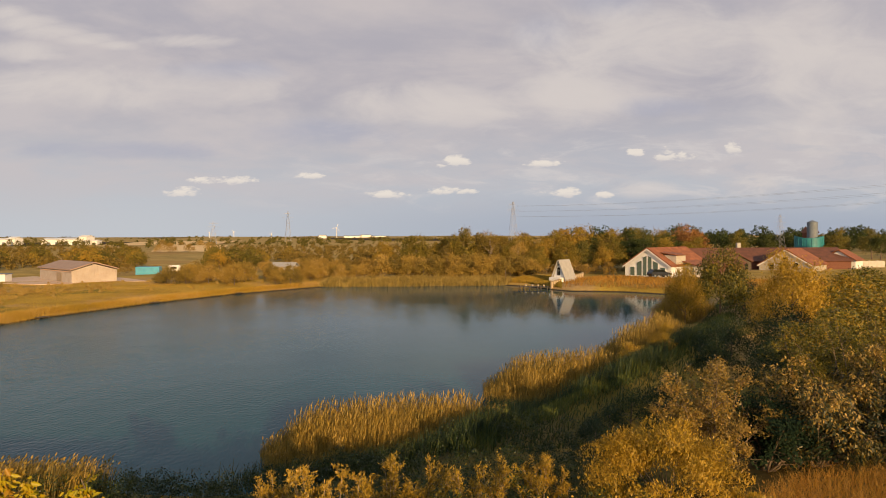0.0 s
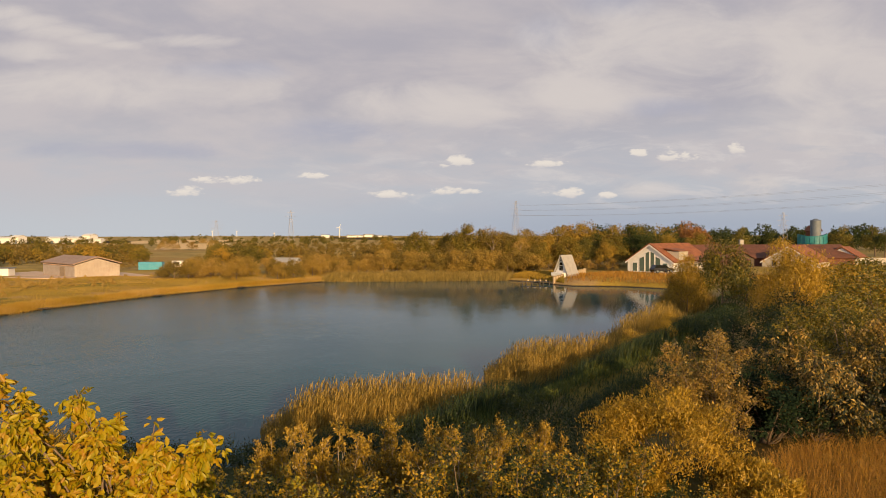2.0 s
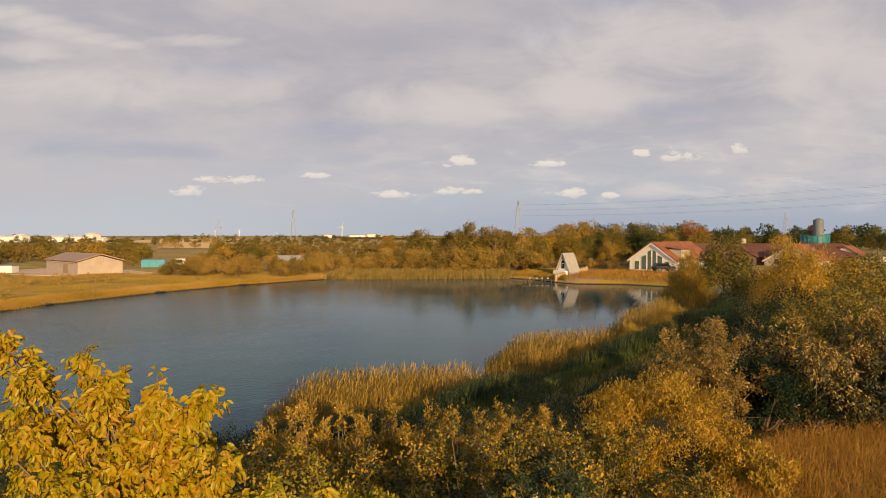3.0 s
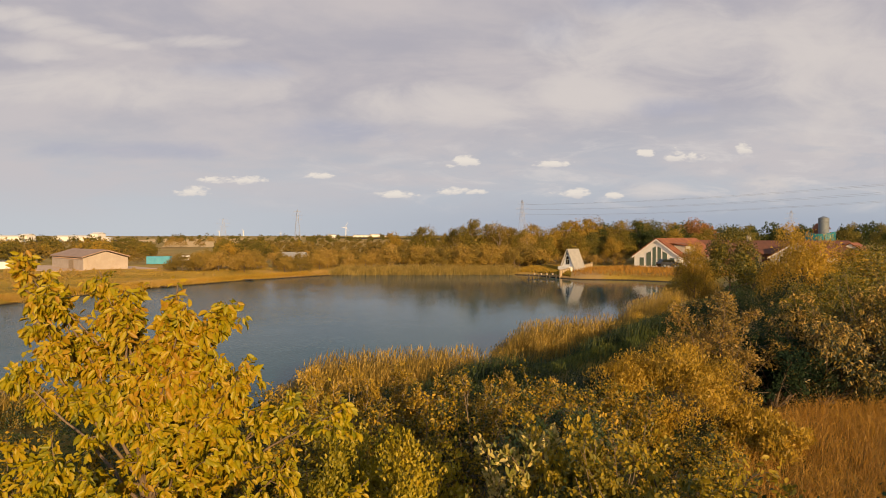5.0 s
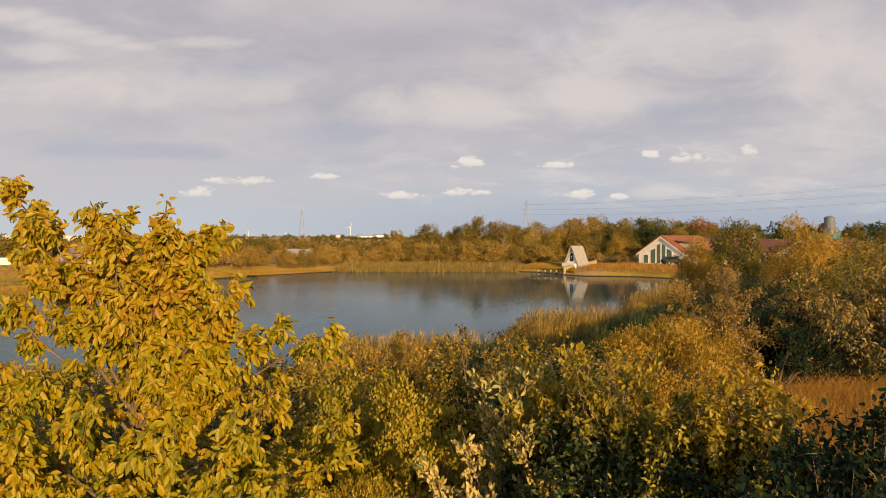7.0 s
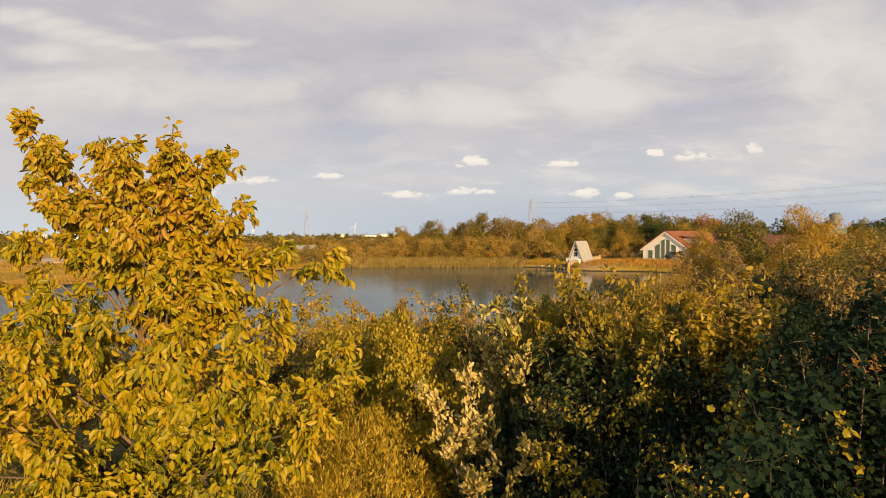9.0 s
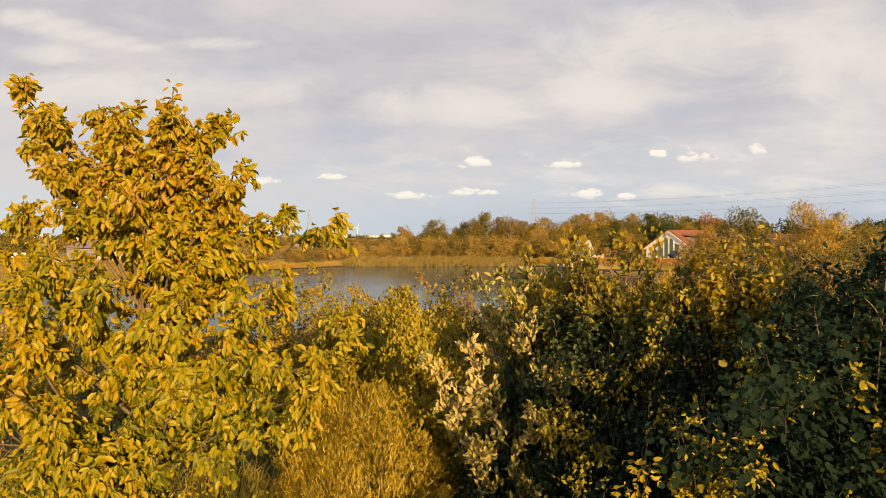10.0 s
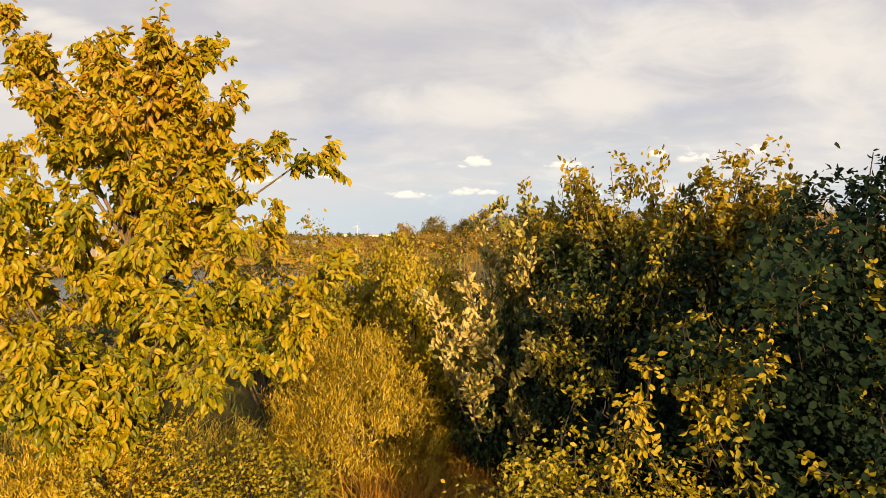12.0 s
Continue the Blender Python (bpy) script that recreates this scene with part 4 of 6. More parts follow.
# yellow shrubs in a row
for n, (x, y, top, wide) in enumerate([(-2.8, 10.8, 4.7, 0.9), (-1.5, 11.2, 4.6, 1.0), (-0.5, 10.8, 4.7, 1.0), (0.3, 11.6, 5.1, 0.9), (1.3, 12.2, 4.9, 0.9), (2.4, 12.2, 4.7, 1.0), (3.4, 13.2, 4.3, 1.0),
                                       (-0.6, 8.5, 4.85, 0.8), (-1.7, 9.4, 4.75, 0.9), (-4.4, 10.6, 4.4, 1.2), (-6.0, 10.0, 4.3, 1.3), (2.0, 10.2, 4.5, 1.1), (3.6, 11.0, 3.7, 1.1), (-3.4, 12.6, 4.0, 1.1), (4.6, 13.0, 3.4, 1.0)]):
    r = np.random.default_rng(80 + n)
    foot = (x, y, gz(x, y) - 0.1)
    plant("thorn_shrub", foot, fan(foot, dome(foot, wide, top, 12, r), r, 0.022, 0.1), LIME if n in (7, 8) else THORN, SMALL, 0.066, 10, r,
          "upright shrub with small golden and green leaves", "shrub", BARK, "shrubs on the near bank", hang=0.2, out=0.7, subs=9, sub_len=0.6, twigs=4, twig_len=0.25, rise=0.5, heart=(x, y, top - 1.3), keep_twigs=False)

# young willows with feathery shoots
for n, (x, y, top, wide, lf) in enumerate([(-2.7, 14.5, 4.5, 0.5, 0.09), (-1.9, 14.2, 4.3, 0.6, 0.09), (-1.2, 15.2, 4.3, 0.6, 0.09), (-0.2, 15.8, 3.9, 0.8, 0.09), (1.2, 16.4, 3.6, 0.9, 0.08), (-4.0, 16.5, 3.2, 0.8, 0.08), (0.4, 14.4, 4.2, 0.7, 0.08), (2.6, 18.0, 3.2, 1.0, 0.08), (-5.6, 15.5, 3.2, 0.7, 0.08)]):
    r = np.random.default_rng(110 + n)
    foot = (x, y, gz(x, y) - 0.1)
    plant("young_willow", foot, fan(foot, dome(foot, wide, top, 16, r), r, 0.016, 0.07), SHOOT, LANCE, lf * 0.85, 12, r,
          "young willow with upright feathery pale shoots", "shrub", PALEBARK, "young willows by the water", hang=-0.2, out=0.5, subs=9, sub_len=0.45, twigs=2, twig_len=0.2, rise=1.0, keep_twigs=False)

# golden willow domes
for n, (x, y, top, wide, mat, leaf, count, leaves) in enumerate([(5.7, 17.5, 4.3, 2.25, WILLOW, 0.075, 75, 36000), (-0.78, 7.2, 3.88, 1.05, FEATHER, 0.052, 140, 30000),
                                                                 (7.2, 15.8, 3.0, 1.2, WILLOW, 0.085, 80, 13000), (4.3, 16.2, 3.1, 1.0, WILLOW, 0.085, 70, 10000), (-3.15, 6.2, 3.2, 0.75, FEATHER, 0.06, 90, 14000), (-0.3, 6.7, 3.0, 0.5, FEATHER, 0.055, 60, 7000)]):
    tufted("golden_willow_bush", (x, y), top, wide, mat, leaf, count, leaves, 130 + n, "rounded willow bush with fine golden feathery leaves", "bush", BARK, "golden willow bushes", 0.5 if wide > 2 else 0.45, LONG if mat is FEATHER else LANCE)

# dense shrubs on the crest and beside the round willow
for n, (x, y, top, wide, mat, leaves) in enumerate([(-0.35, 8.0, 4.8, 0.85, LIME, 8000), (-1.3, 9.0, 4.8, 0.8, LIME, 7000), (0.8, 6.9, 5.1, 0.5, CREST, 6000), (1.15, 6.5, 5.25, 0.55, CREST, 7500), (1.55, 6.0, 5.22, 0.55, CREST, 7500),
                                                    (1.9, 5.55, 5.2, 0.42, CREST, 6000), (2.3, 5.3, 5.18, 0.38, CREST, 5500)]):
    tufted("spindle_bush", (x, y), top, wide, mat, 0.051, 60, int(leaves * 1.3), 170 + n, "dense bush with small yellow and green leaves, coloured as if sunlit", "bush", DARKBARK, "shrubs on the near bank", 0.6, EGG)

# brown birch and the right-hand bank trees, their low shade painted into the leaves
r = np.random.default_rng(141)
foot = (8.0, 20.4, gz(8.0, 20.4) - 0.1)
tips = dome(foot, 1.8, 5.2, 20, r) + [(7.4, 18.6, 5.5), (7.8, 19.6, 5.2), (6.3, 19.2, 4.8), (6.1, 19.6, 4.0), (6.5, 19.4, 5.2)]
plant("brown_birch", foot, fan(foot, tips, r, 0.03, 0.1), BROWN, SMALL, 0.075, 17, r, "slim birch with thinning brown leaves", "tree", BARK,
      hang=0.3, out=0.7, jitter=0.05, subs=9, sub_len=0.7, twigs=4, twig_len=0.3, rise=0.5, keep_twigs=False, heart=(8.0, 20.6, 4.0))
for n, (x, y, top, wide, mat) in enumerate([(11.6, 21.4, 5.0, 2.3, TOPLIT), (14.6, 22.4, 5.2, 2.4, TOPLIT), (12.6, 25.4, 3.7, 1.7, TOPLIT), (16.6, 28.6, 5.9, 2.6, ALDER), (20.6, 31.5, 6.2, 2.8, ALDER), (17.8, 22.2, 5.4, 2.4, TOPLIT), (9.8, 20.8, 4.2, 1.5, SHADELEAF)]):
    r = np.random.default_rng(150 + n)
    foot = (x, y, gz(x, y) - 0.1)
    plant("bird_cherry_tree" if mat is TOPLIT else "ash_sapling", foot, fan(foot, dome(foot, wide, top, 22, r), r, 0.05, 0.12), mat, LANCE if mat is TOPLIT else SMALL, 0.13 if mat is TOPLIT else 0.09, 15, r,
          "bushy tree with drooping leaves browning at the tips, top light and low shade in their colour" if mat is TOPLIT else "bushy tree with small green and yellow leaves", "tree", BARK, "trees on the bank",
          hang=0.8 if mat is TOPLIT else 0.3, out=0.6, jitter=0.06, subs=9, sub_len=0.9, twigs=4, twig_len=0.4, rise=0.2, keep_twigs=False, heart=(x, y, top - 1.8))


# ---- plants built once and set out many times ----
def proto(name, height, wide, mat, leaf, count, leaves, seed, label, category, shape=SMALL, bark=BARK, trunk=0.2, low=0.12, group=""):
    r = np.random.default_rng(seed)
    C, P, D, N = lumps(r, height, wide, height * low, count, leaves)
    root = tagged(new(name), label, category, group)
    tr = curve((0, 0, -0.2), (0, 0, height * 0.6), 0.04, r, 7)
    V, F = tubes([(tr, trunk, trunk * 0.4)], 6)
    part("trunk", mesh_of("trunk", V, F, bark, True), bark, root)
    for c in C[:: max(1, count // 6)]:
        k = int(np.clip(c[2] / height * 7, 1, 5))
        V, F = tubes([(curve(tr[k], c, 0.12, r, 5), trunk * 0.35, 0.02)], 4)
        part("limb", mesh_of("limb", V, F, bark, True), bark, root)
    V, F = leaf_arrays(P, D, N, leaf * r.uniform(0.6, 1.25, leaves), shape)
    tagged(part("crown", mesh_of("crown", V, F, mat), mat, root), kind="stuff")
    return root


def set_out(thing, spots, r, tilt=2.0):
    """Copies of a plant at (x, y, scale) spots; the first spot takes the plant itself."""
    for n, (x, y, s, *w) in enumerate(spots):
        b = s * (w[0] if w else 1.0)
        m = pose(x, y, gz(x, y) - 0.05, r.uniform(-tilt, tilt), r.uniform(-tilt, tilt), r.uniform(0, 360)) @ Matrix.Diagonal((b * r.uniform(0.9, 1.15), b * r.uniform(0.9, 1.15), s, 1))
        if n == 0:
            thing.matrix_basis = m
        else:
            c = copy_thing(thing, pose(0, 0, 0))
            c.matrix_basis = m


r = np.random.default_rng(200)
# mid bank bushes
bush = proto("willow_bush", 4.6, 2.3, WILLOW, 0.13, 44, 13000, 201, "bushy golden willow on the lake bank", "bush", LANCE, trunk=0.08, low=0.05, group="willows on the bank")
set_out(bush, [(25.8, 50, 1.75, 0.74), (22.7, 63, 1.38, 0.7), (12.4, 43.6, 0.42), (14.6, 45.0, 0.4), (22.2, 67, 0.6), (38, 74, 1.1), (16.5, 49.5, 0.45)], r)
bush = proto("alder_bush", 4.8, 2.4, ALDER, 0.15, 40, 11500, 202, "bushy alder with green and yellowing leaves", "bush", trunk=0.1, low=0.05, group="alders on the bank")
set_out(bush, [(26.0, 63, 1.4, 0.7), (21.8, 37.4, 0.88, 1.15), (26.0, 41, 1.02, 1.15), (31, 52, 1.1, 1.1), (35, 56, 1.1, 1.1), (39, 62, 0.95, 1.2), (17.8, 33.6, 0.8), (27, 33, 0.8, 1.2)], r)
# dark leaf colour stands for the shade between the bushes and in the hollow
bush = proto("dark_alder_bush", 4.6, 2.4, GREEN, 0.14, 34, 4800, 203, "dense alder bush, dark green leaf colour standing for shade", "bush", trunk=0.1, low=0.05, group="alders on the bank")
set_out(bush, [(30, 67, 0.9), (20.5, 41.5, 0.8), (17.6, 43.5, 0.7), (16.4, 40.5, 0.55), (19.6, 46.0, 0.65), (18.8, 37.5, 0.75), (23.6, 46.5, 0.9), (16.2, 33.5, 0.62), (9.5, 28.5, 0.42), (7.2, 29.2, 0.36), (8.6, 31.0, 0.4), (6.0, 26.6, 0.34), (10.6, 32.6, 0.42), (12.5, 31.0, 0.5), (27.5, 57, 0.7)], r)

# trees behind the far shore
oak = proto("oak_tree", 9.0, 3.7, FARLEAF, 0.36, 38, 4800, 210, "round-crowned oak with dull green-gold leaves", "tree", group="trees behind the far shore")
set_out(oak, [(5.8, 150, 1.16), (1.5, 156, 0.92), (10.7, 152, 1.05), (26.5, 152, 1.1), (34, 156, 1.2), (30, 154, 1.14), (39, 153, 1.12), (19, 151, 1.02), (14.5, 157, 0.95), (22.5, 147, 0.9), (-4.5, 151, 0.95),
              (46, 161, 1.15), (51, 158, 1.1), (-12, 157, 0.8), (37, 146, 0.9), (16, 145, 0.85), (49, 147, 0.9), (56, 149, 0.9), (20, 138, 0.7), (34, 139, 0.7), (27, 142, 0.8)], r)
dark = proto("maple_tree", 9.0, 3.6, FARGREEN, 0.36, 34, 3400, 211, "round-crowned dark green maple", "tree", group="trees behind the far shore")
spots = [(42.5, 150, 1.1), (47, 153, 1.12), (33, 149, 0.9), (30, 143, 0.8), (52, 152, 1.0), (44, 143, 0.85)]
spots += [(x, y, r.uniform(0.95, 1.2)) for x, y in zip(np.arange(56, 240, 6.5), 205 + r.uniform(-12, 40, 29)) if not 0.505 < x / y < 0.585 and not 0.325 < x / y < 0.395]
set_out(dark, spots, r)
thin = proto("bare_alder", 9.0, 2.6, SCRUB, 0.30, 26, 1500, 212, "alder with thinning brown leaves", "tree", bark=PALEBARK, group="trees behind the far shore")
set_out(thin, [(11.5, 147, 1.05), (13.8, 149, 1.0), (17, 143, 0.85), (2, 146, 0.75)], r)
rust = proto("copper_beech", 10.0, 4.6, RUST, 0.45, 34, 3600, 213, "copper beech with dark red-brown leaves", "tree")
set_out(rust, [(70.2, 190, 1.18)], r)
scrub = proto("scrub_willow", 4.2, 2.2, SCRUB, 0.29, 26, 1450, 214, "scrubby willow with orange-brown leaves", "shrub", SMALL, trunk=0.08, low=0.03, group="scrub behind the far shore")
spots = [(x + r.uniform(-1, 1), r.uniform(125, 139), r.uniform(0.8, 1.15) if x > -12 else r.uniform(0.5, 0.85)) for x in np.arange(-24, 19, 0.8)]
spots += [(x + r.uniform(-1, 1), 111 + r.uniform(0, 17) + max(0, x + 30) * 1.2, r.uniform(0.5, 0.95)) for x in np.arange(-46, -21, 0.6)]
set_out(scrub, spots, r)
thorn = proto("hawthorn", 4.4, 2.6, HEATH, 0.31, 26, 1250, 215, "dense hawthorn with dull olive leaves", "shrub", trunk=0.08, low=0.03, group="hedges and scrub on the plain")
spots = [(x + r.uniform(-2, 2), r.uniform(140, 170), r.uniform(0.7, 1.05) if x > -14 else r.uniform(0.4, 0.75)) for x in np.arange(-64, 24, 1.6)]
spots = [p for p in spots if not (-0.43 < p[0] / p[1] < -0.33 and p[1] > 150)]
spots += [(-0.39 * 325, 325, 1.3), (-0.362 * 330, 330, 1.1), (-0.405 * 330, 330, 1.0), (-0.40 * 430, 430, 1.4), (-0.345 * 425, 425, 1.3), (-0.372 * 440, 440, 1.1), (-0.33 * 335, 335, 1.3)]
spots += [(x, r.uniform(134, 142), r.uniform(0.5, 0.8)) for x in np.arange(16, 36, 2.0)]
set_out(thorn, spots, r)
hedge = proto("hedge_maple", 4.6, 2.7, FARLEAF, 0.40, 26, 900, 216, "rounded field maple with olive-gold leaves in a hedge", "tree", trunk=0.09, low=0.03, group="hedges and scrub on the plain")
spots = [(x, r.uniform(152, 215), r.uniform(0.85, 1.3)) for x in np.arange(-175, -42, 1.9)]
set_out(hedge, [p for p in spots if not (-0.43 < p[0] / p[1] < -0.33)], r)


def woods(name, spots, height, mat, leaf, seed, label, clump=260):
    """Far woods and hedges: crowns of leaf clumps, too far to count."""
    r = np.random.default_rng(seed)
    P, D, N, S = [], [], [], []
    for x, y, s in spots:
        h = height * s
        _, p, d, n = lumps(r, h, h * 0.55, 0.0, 12, clump)
        P.append(p + np.array([x, y, gz(x, y)])), D.append(d), N.append(n)
        S.append(leaf * r.uniform(0.6, 1.3, clump))
    V, F = leaf_arrays(np.concatenate(P), np.concatenate(D), np.concatenate(N), np.concatenate(S), SMALL)
    return tagged(part(name, mesh_of(name, V, F, mat), mat), label, "woodland", kind="stuff")


woods("bank_weeds", [(x, y, r.uniform(0.5, 1.3)) for x, y in in_poly(420, [(-12, 13), (-11, 22.5), (-2, 25), (3.5, 28.5), (7.5, 29), (6, 23), (5, 14)], r)], 0.95, WEED, 0.062, 219, "leafy green weeds on the near bank", 170)
front = np.array([(-7, 25), (-3, 24.6), (1, 26), (3, 31), (2.6, 35), (5, 34.2), (8, 36.4), (10.6, 38.6), (12.4, 42.5), (15, 46), (18.6, 50.5)])
spots = []
for k in range(10):
    w = r.uniform(size=(26, 1))
    spots += [(x, y, r.uniform(0.5, 1.25)) for x, y in front[k] + (front[k + 1] - front[k]) * w + r.normal(size=(26, 2)) * 0.55]
woods("bank_weeds", spots, 1.15, WEED, 0.075, 218, "dark green weeds before the reeds", 150)
# green growth below the reeds; its dark colour also puts their shade in
edge_xy = np.concatenate([front[k] + (front[k + 1] - front[k]) * r.uniform(size=(900, 1)) + r.normal(size=(900, 2)) * 0.6 for k in range(10)])
blades("sedge", edge_xy, 1.15, 0.03, GREEN, r, "tall green sedge along the landward side of the reeds, darkened for shade", "sedge", 0.2)
woods("meadow_weeds", [(x, y, r.uniform(0.4, 1.2)) for x, y in in_poly(150, [(-84, 88), (-52, 84), (-46, 97), (-50, 108), (-86, 110)], r)] + [(x, y, r.uniform(0.3, 0.7)) for x, y in in_poly(60, MEADOW_POLY, r)],
      0.95, HEATH, 0.14, 224, "clumps of brown weeds standing in the meadow", 110)
woods("far_wood", [(x + r.uniform(-5, 5), r.uniform(250, 330), r.uniform(0.8, 1.1)) for x in np.arange(60, 330, 4)], 12, FARGREEN, 0.9, 220, "dark green wood beyond the farm", 850)
woods("far_scrub", [(q * y, y, r.uniform(0.5, 1.2)) for q, y in ((r.uniform(-0.70, 0.30), y) for y in np.exp(r.uniform(math.log(160), math.log(430), 800))) if not -0.43 < q < -0.33], 3.4, HEATH, 0.62, 221, "brown and olive scrub across the plain", 110)
woods("far_hedge", [(r.uniform(-0.75, 0.75) * y, y, r.uniform(0.6, 1.3)) for y in np.exp(r.uniform(math.log(420), math.log(2600), 520))], 6.0, FARLEAF, 1.1, 222, "hedges and copses far across the plain", 120)
woods("far_hedge", [(x + r.uniform(-6, 6), 560 + r.uniform(-30, 30), r.uniform(0.6, 1.2)) for x in np.arange(-420, -60, 5) if not -250 < x < -178], 3.2, FARLEAF, 0.55, 223, "long dark hedge before the factory", 240)

# unseen trees behind the camera, added to shade the hazel and the foot of the shrubs
back = proto("shade_tree", 8.0, 3.0, FARGREEN, 0.33, 40, 3700, 230, "unseen leafy tree behind the camera, added to shade the hazel", "tree", group="trees behind the bank")
set_out(back, [(9.5, -9.5, 0.79, 1.0), (12.4, -10.0, 0.62, 1.3), (15.6, -9.5, 0.45, 1.4)], r)

# ---- buildings ----
WHITEWALL = surface("white_render", (0.60, 0.60, 0.60), (0.72, 0.715, 0.70), 1.2, 0.85, 0.2, c=(0.56, 0.54, 0.50))
CREAM = surface("cream_boarding", (0.36, 0.33, 0.29), (0.45, 0.42, 0.37), 1.5, 0.8, 0.2, c=(0.31, 0.27, 0.22))
BRICK = surface("red_brick", (0.11, 0.045, 0.03), (0.17, 0.07, 0.045), 4.0, 0.9, 0.5)
TIMBER = surface("weathered_timber", (0.20, 0.15, 0.10), (0.34, 0.26, 0.18), 5.0, 0.85, 0.5)
DARKTIMBER = surface("wet_dark_timber", (0.05, 0.04, 0.03), (0.11, 0.085, 0.06), 5.0, 0.8, 0.5)
PALETIMBER = surface("pale_timber", (0.42, 0.32, 0.20), (0.55, 0.43, 0.28), 5.0, 0.85, 0.4)
GREYROOF = surface("pale_grey_roofing", (0.27, 0.26, 0.25), (0.36, 0.35, 0.33), 1.5, 0.6, 0.2)
BLOCKWALL = surface("pink_blockwork", (0.34, 0.285, 0.245), (0.44, 0.38, 0.33), 0.7, 0.9, 0.3, c=(0.36, 0.27, 0.21))
ASBESTOS = surface("brown_corrugated_roof", (0.30, 0.20, 0.155), (0.38, 0.27, 0.21), 0.8, 0.85, 0.3)
TEAL = surface("teal_painted_steel", (0.01, 0.14, 0.17), (0.02, 0.20, 0.23), 0.9, 0.5, 0.1, c=(0.05, 0.16, 0.16))
BLUE = surface("blue_painted_steel", (0.04, 0.26, 0.40), (0.07, 0.34, 0.48), 0.9, 0.5, 0.1, c=(0.12, 0.28, 0.34))
STEEL = surface("galvanised_steel", (0.11, 0.135, 0.165), (0.16, 0.19, 0.225), 1.3, 0.6, 0.1)
PALESTEEL = surface("pale_steel_cladding", (0.66, 0.64, 0.60), (0.78, 0.76, 0.72), 0.2, 0.7, 0.1)
CONCRETE = surface("concrete", (0.38, 0.35, 0.31), (0.50, 0.46, 0.41), 1.4, 0.9, 0.4)
DARKPAINT = surface("dark_car_paint", (0.015, 0.017, 0.022), (0.03, 0.032, 0.04), 2.0, 0.25, 0.02)
RUBBER = surface("black_rubber", (0.02, 0.02, 0.02), (0.035, 0.035, 0.035), 8.0, 0.9, 0.3)


def tile_material(name, a, b):
    m, k = material(name)
    p = k.n("ShaderNodeTexCoord").outputs["Object"]
    xyz = k.n("ShaderNodeSeparateXYZ", (p,)).outputs
    big, small = k.noise(p, 0.8, 5.0), k.noise(p, 6.0, 4.0)
    rows = k.m("FRACT", k.m("MULTIPLY", xyz[2], 4.4))
    col = k.mix(k.smooth(big, 0.3, 0.7), a, b)
    col = k.mix(k.smooth(small, 0.45, 0.75), col, (0.13, 0.055, 0.03))
    bp = k.n("ShaderNodeBump", {"Strength": 0.6, "Distance": 0.05, "Height": rows})
    sh = k.n("ShaderNodeBsdfPrincipled", {"Base Color": col, "Roughness": 0.85, "Normal": bp.outputs[0]})
    k.n("ShaderNodeOutputMaterial", (sh.outputs[0],))
    return m


def glass_material(name, tint):
    m, k = material(name)
    p = k.n("ShaderNodeTexCoord").outputs["Object"]
    col = k.mix(k.noise(p, 1.1, 2.0), tuple(x * 0.6 for x in tint), tint)
    sh = k.n("ShaderNodeBsdfPrincipled", {"Base Color": col, "Roughness": 0.06, "IOR": 1.5, "Specular IOR Level": 0.6})
    k.n("ShaderNodeOutputMaterial", (sh.outputs[0],))
    return m


TILES = tile_material("clay_roof_tiles", (0.19, 0.062, 0.026), (0.31, 0.11, 0.045))
DARKTILES = tile_material("weathered_roof_tiles", (0.085, 0.032, 0.02), (0.14, 0.052, 0.03))
GLASS = glass_material("window_glass", (0.10, 0.15, 0.13))
DARKGLASS = glass_material("dark_window_glass", (0.012, 0.018, 0.02))


def window(parent, x0, x1, z0, z1, y, glass=GLASS, frame_mat=WHITEWALL, slope=0.0, bars=0):
    """A window on a front that faces -y: frame, pane and sill. slope raises the right-hand top corner."""
    f = 0.07
    bm = bmesh.new()
    for a, b, c, d, e, g in ((x0 - f, x0, z0, z1, z0, z1), (x1, x1 + f, z0, z1 + slope, z0, z1 + slope)):
        box(bm, a, b, y - 0.07, y + 0.02, c, d)
    box(bm, x0 - f, x1 + f, y - 0.065, y + 0.02, z0 - f, z0)
    slab(bm, [(x0 - f, y - 0.06, z1), (x1 + f, y - 0.06, z1 + slope), (x1 + f, y - 0.06, z1 + slope + f), (x0 - f, y - 0.06, z1 + f)], -0.08)
    for k in range(bars):
        xm = x0 + (x1 - x0) * (k + 1) / (bars + 1)
        box(bm, xm - 0.03, xm + 0.03, y - 0.06, y + 0.02, z0, z1 + min(slope, 0))
    w = part("window", bm, frame_mat, parent)
    bm = bmesh.new()
    slab(bm, [(x0, y - 0.03, z0), (x1, y - 0.03, z0), (x1, y - 0.03, z1 + slope), (x0, y - 0.03, z1)], -0.03)
    part("pane", bm, glass, w)
    return w


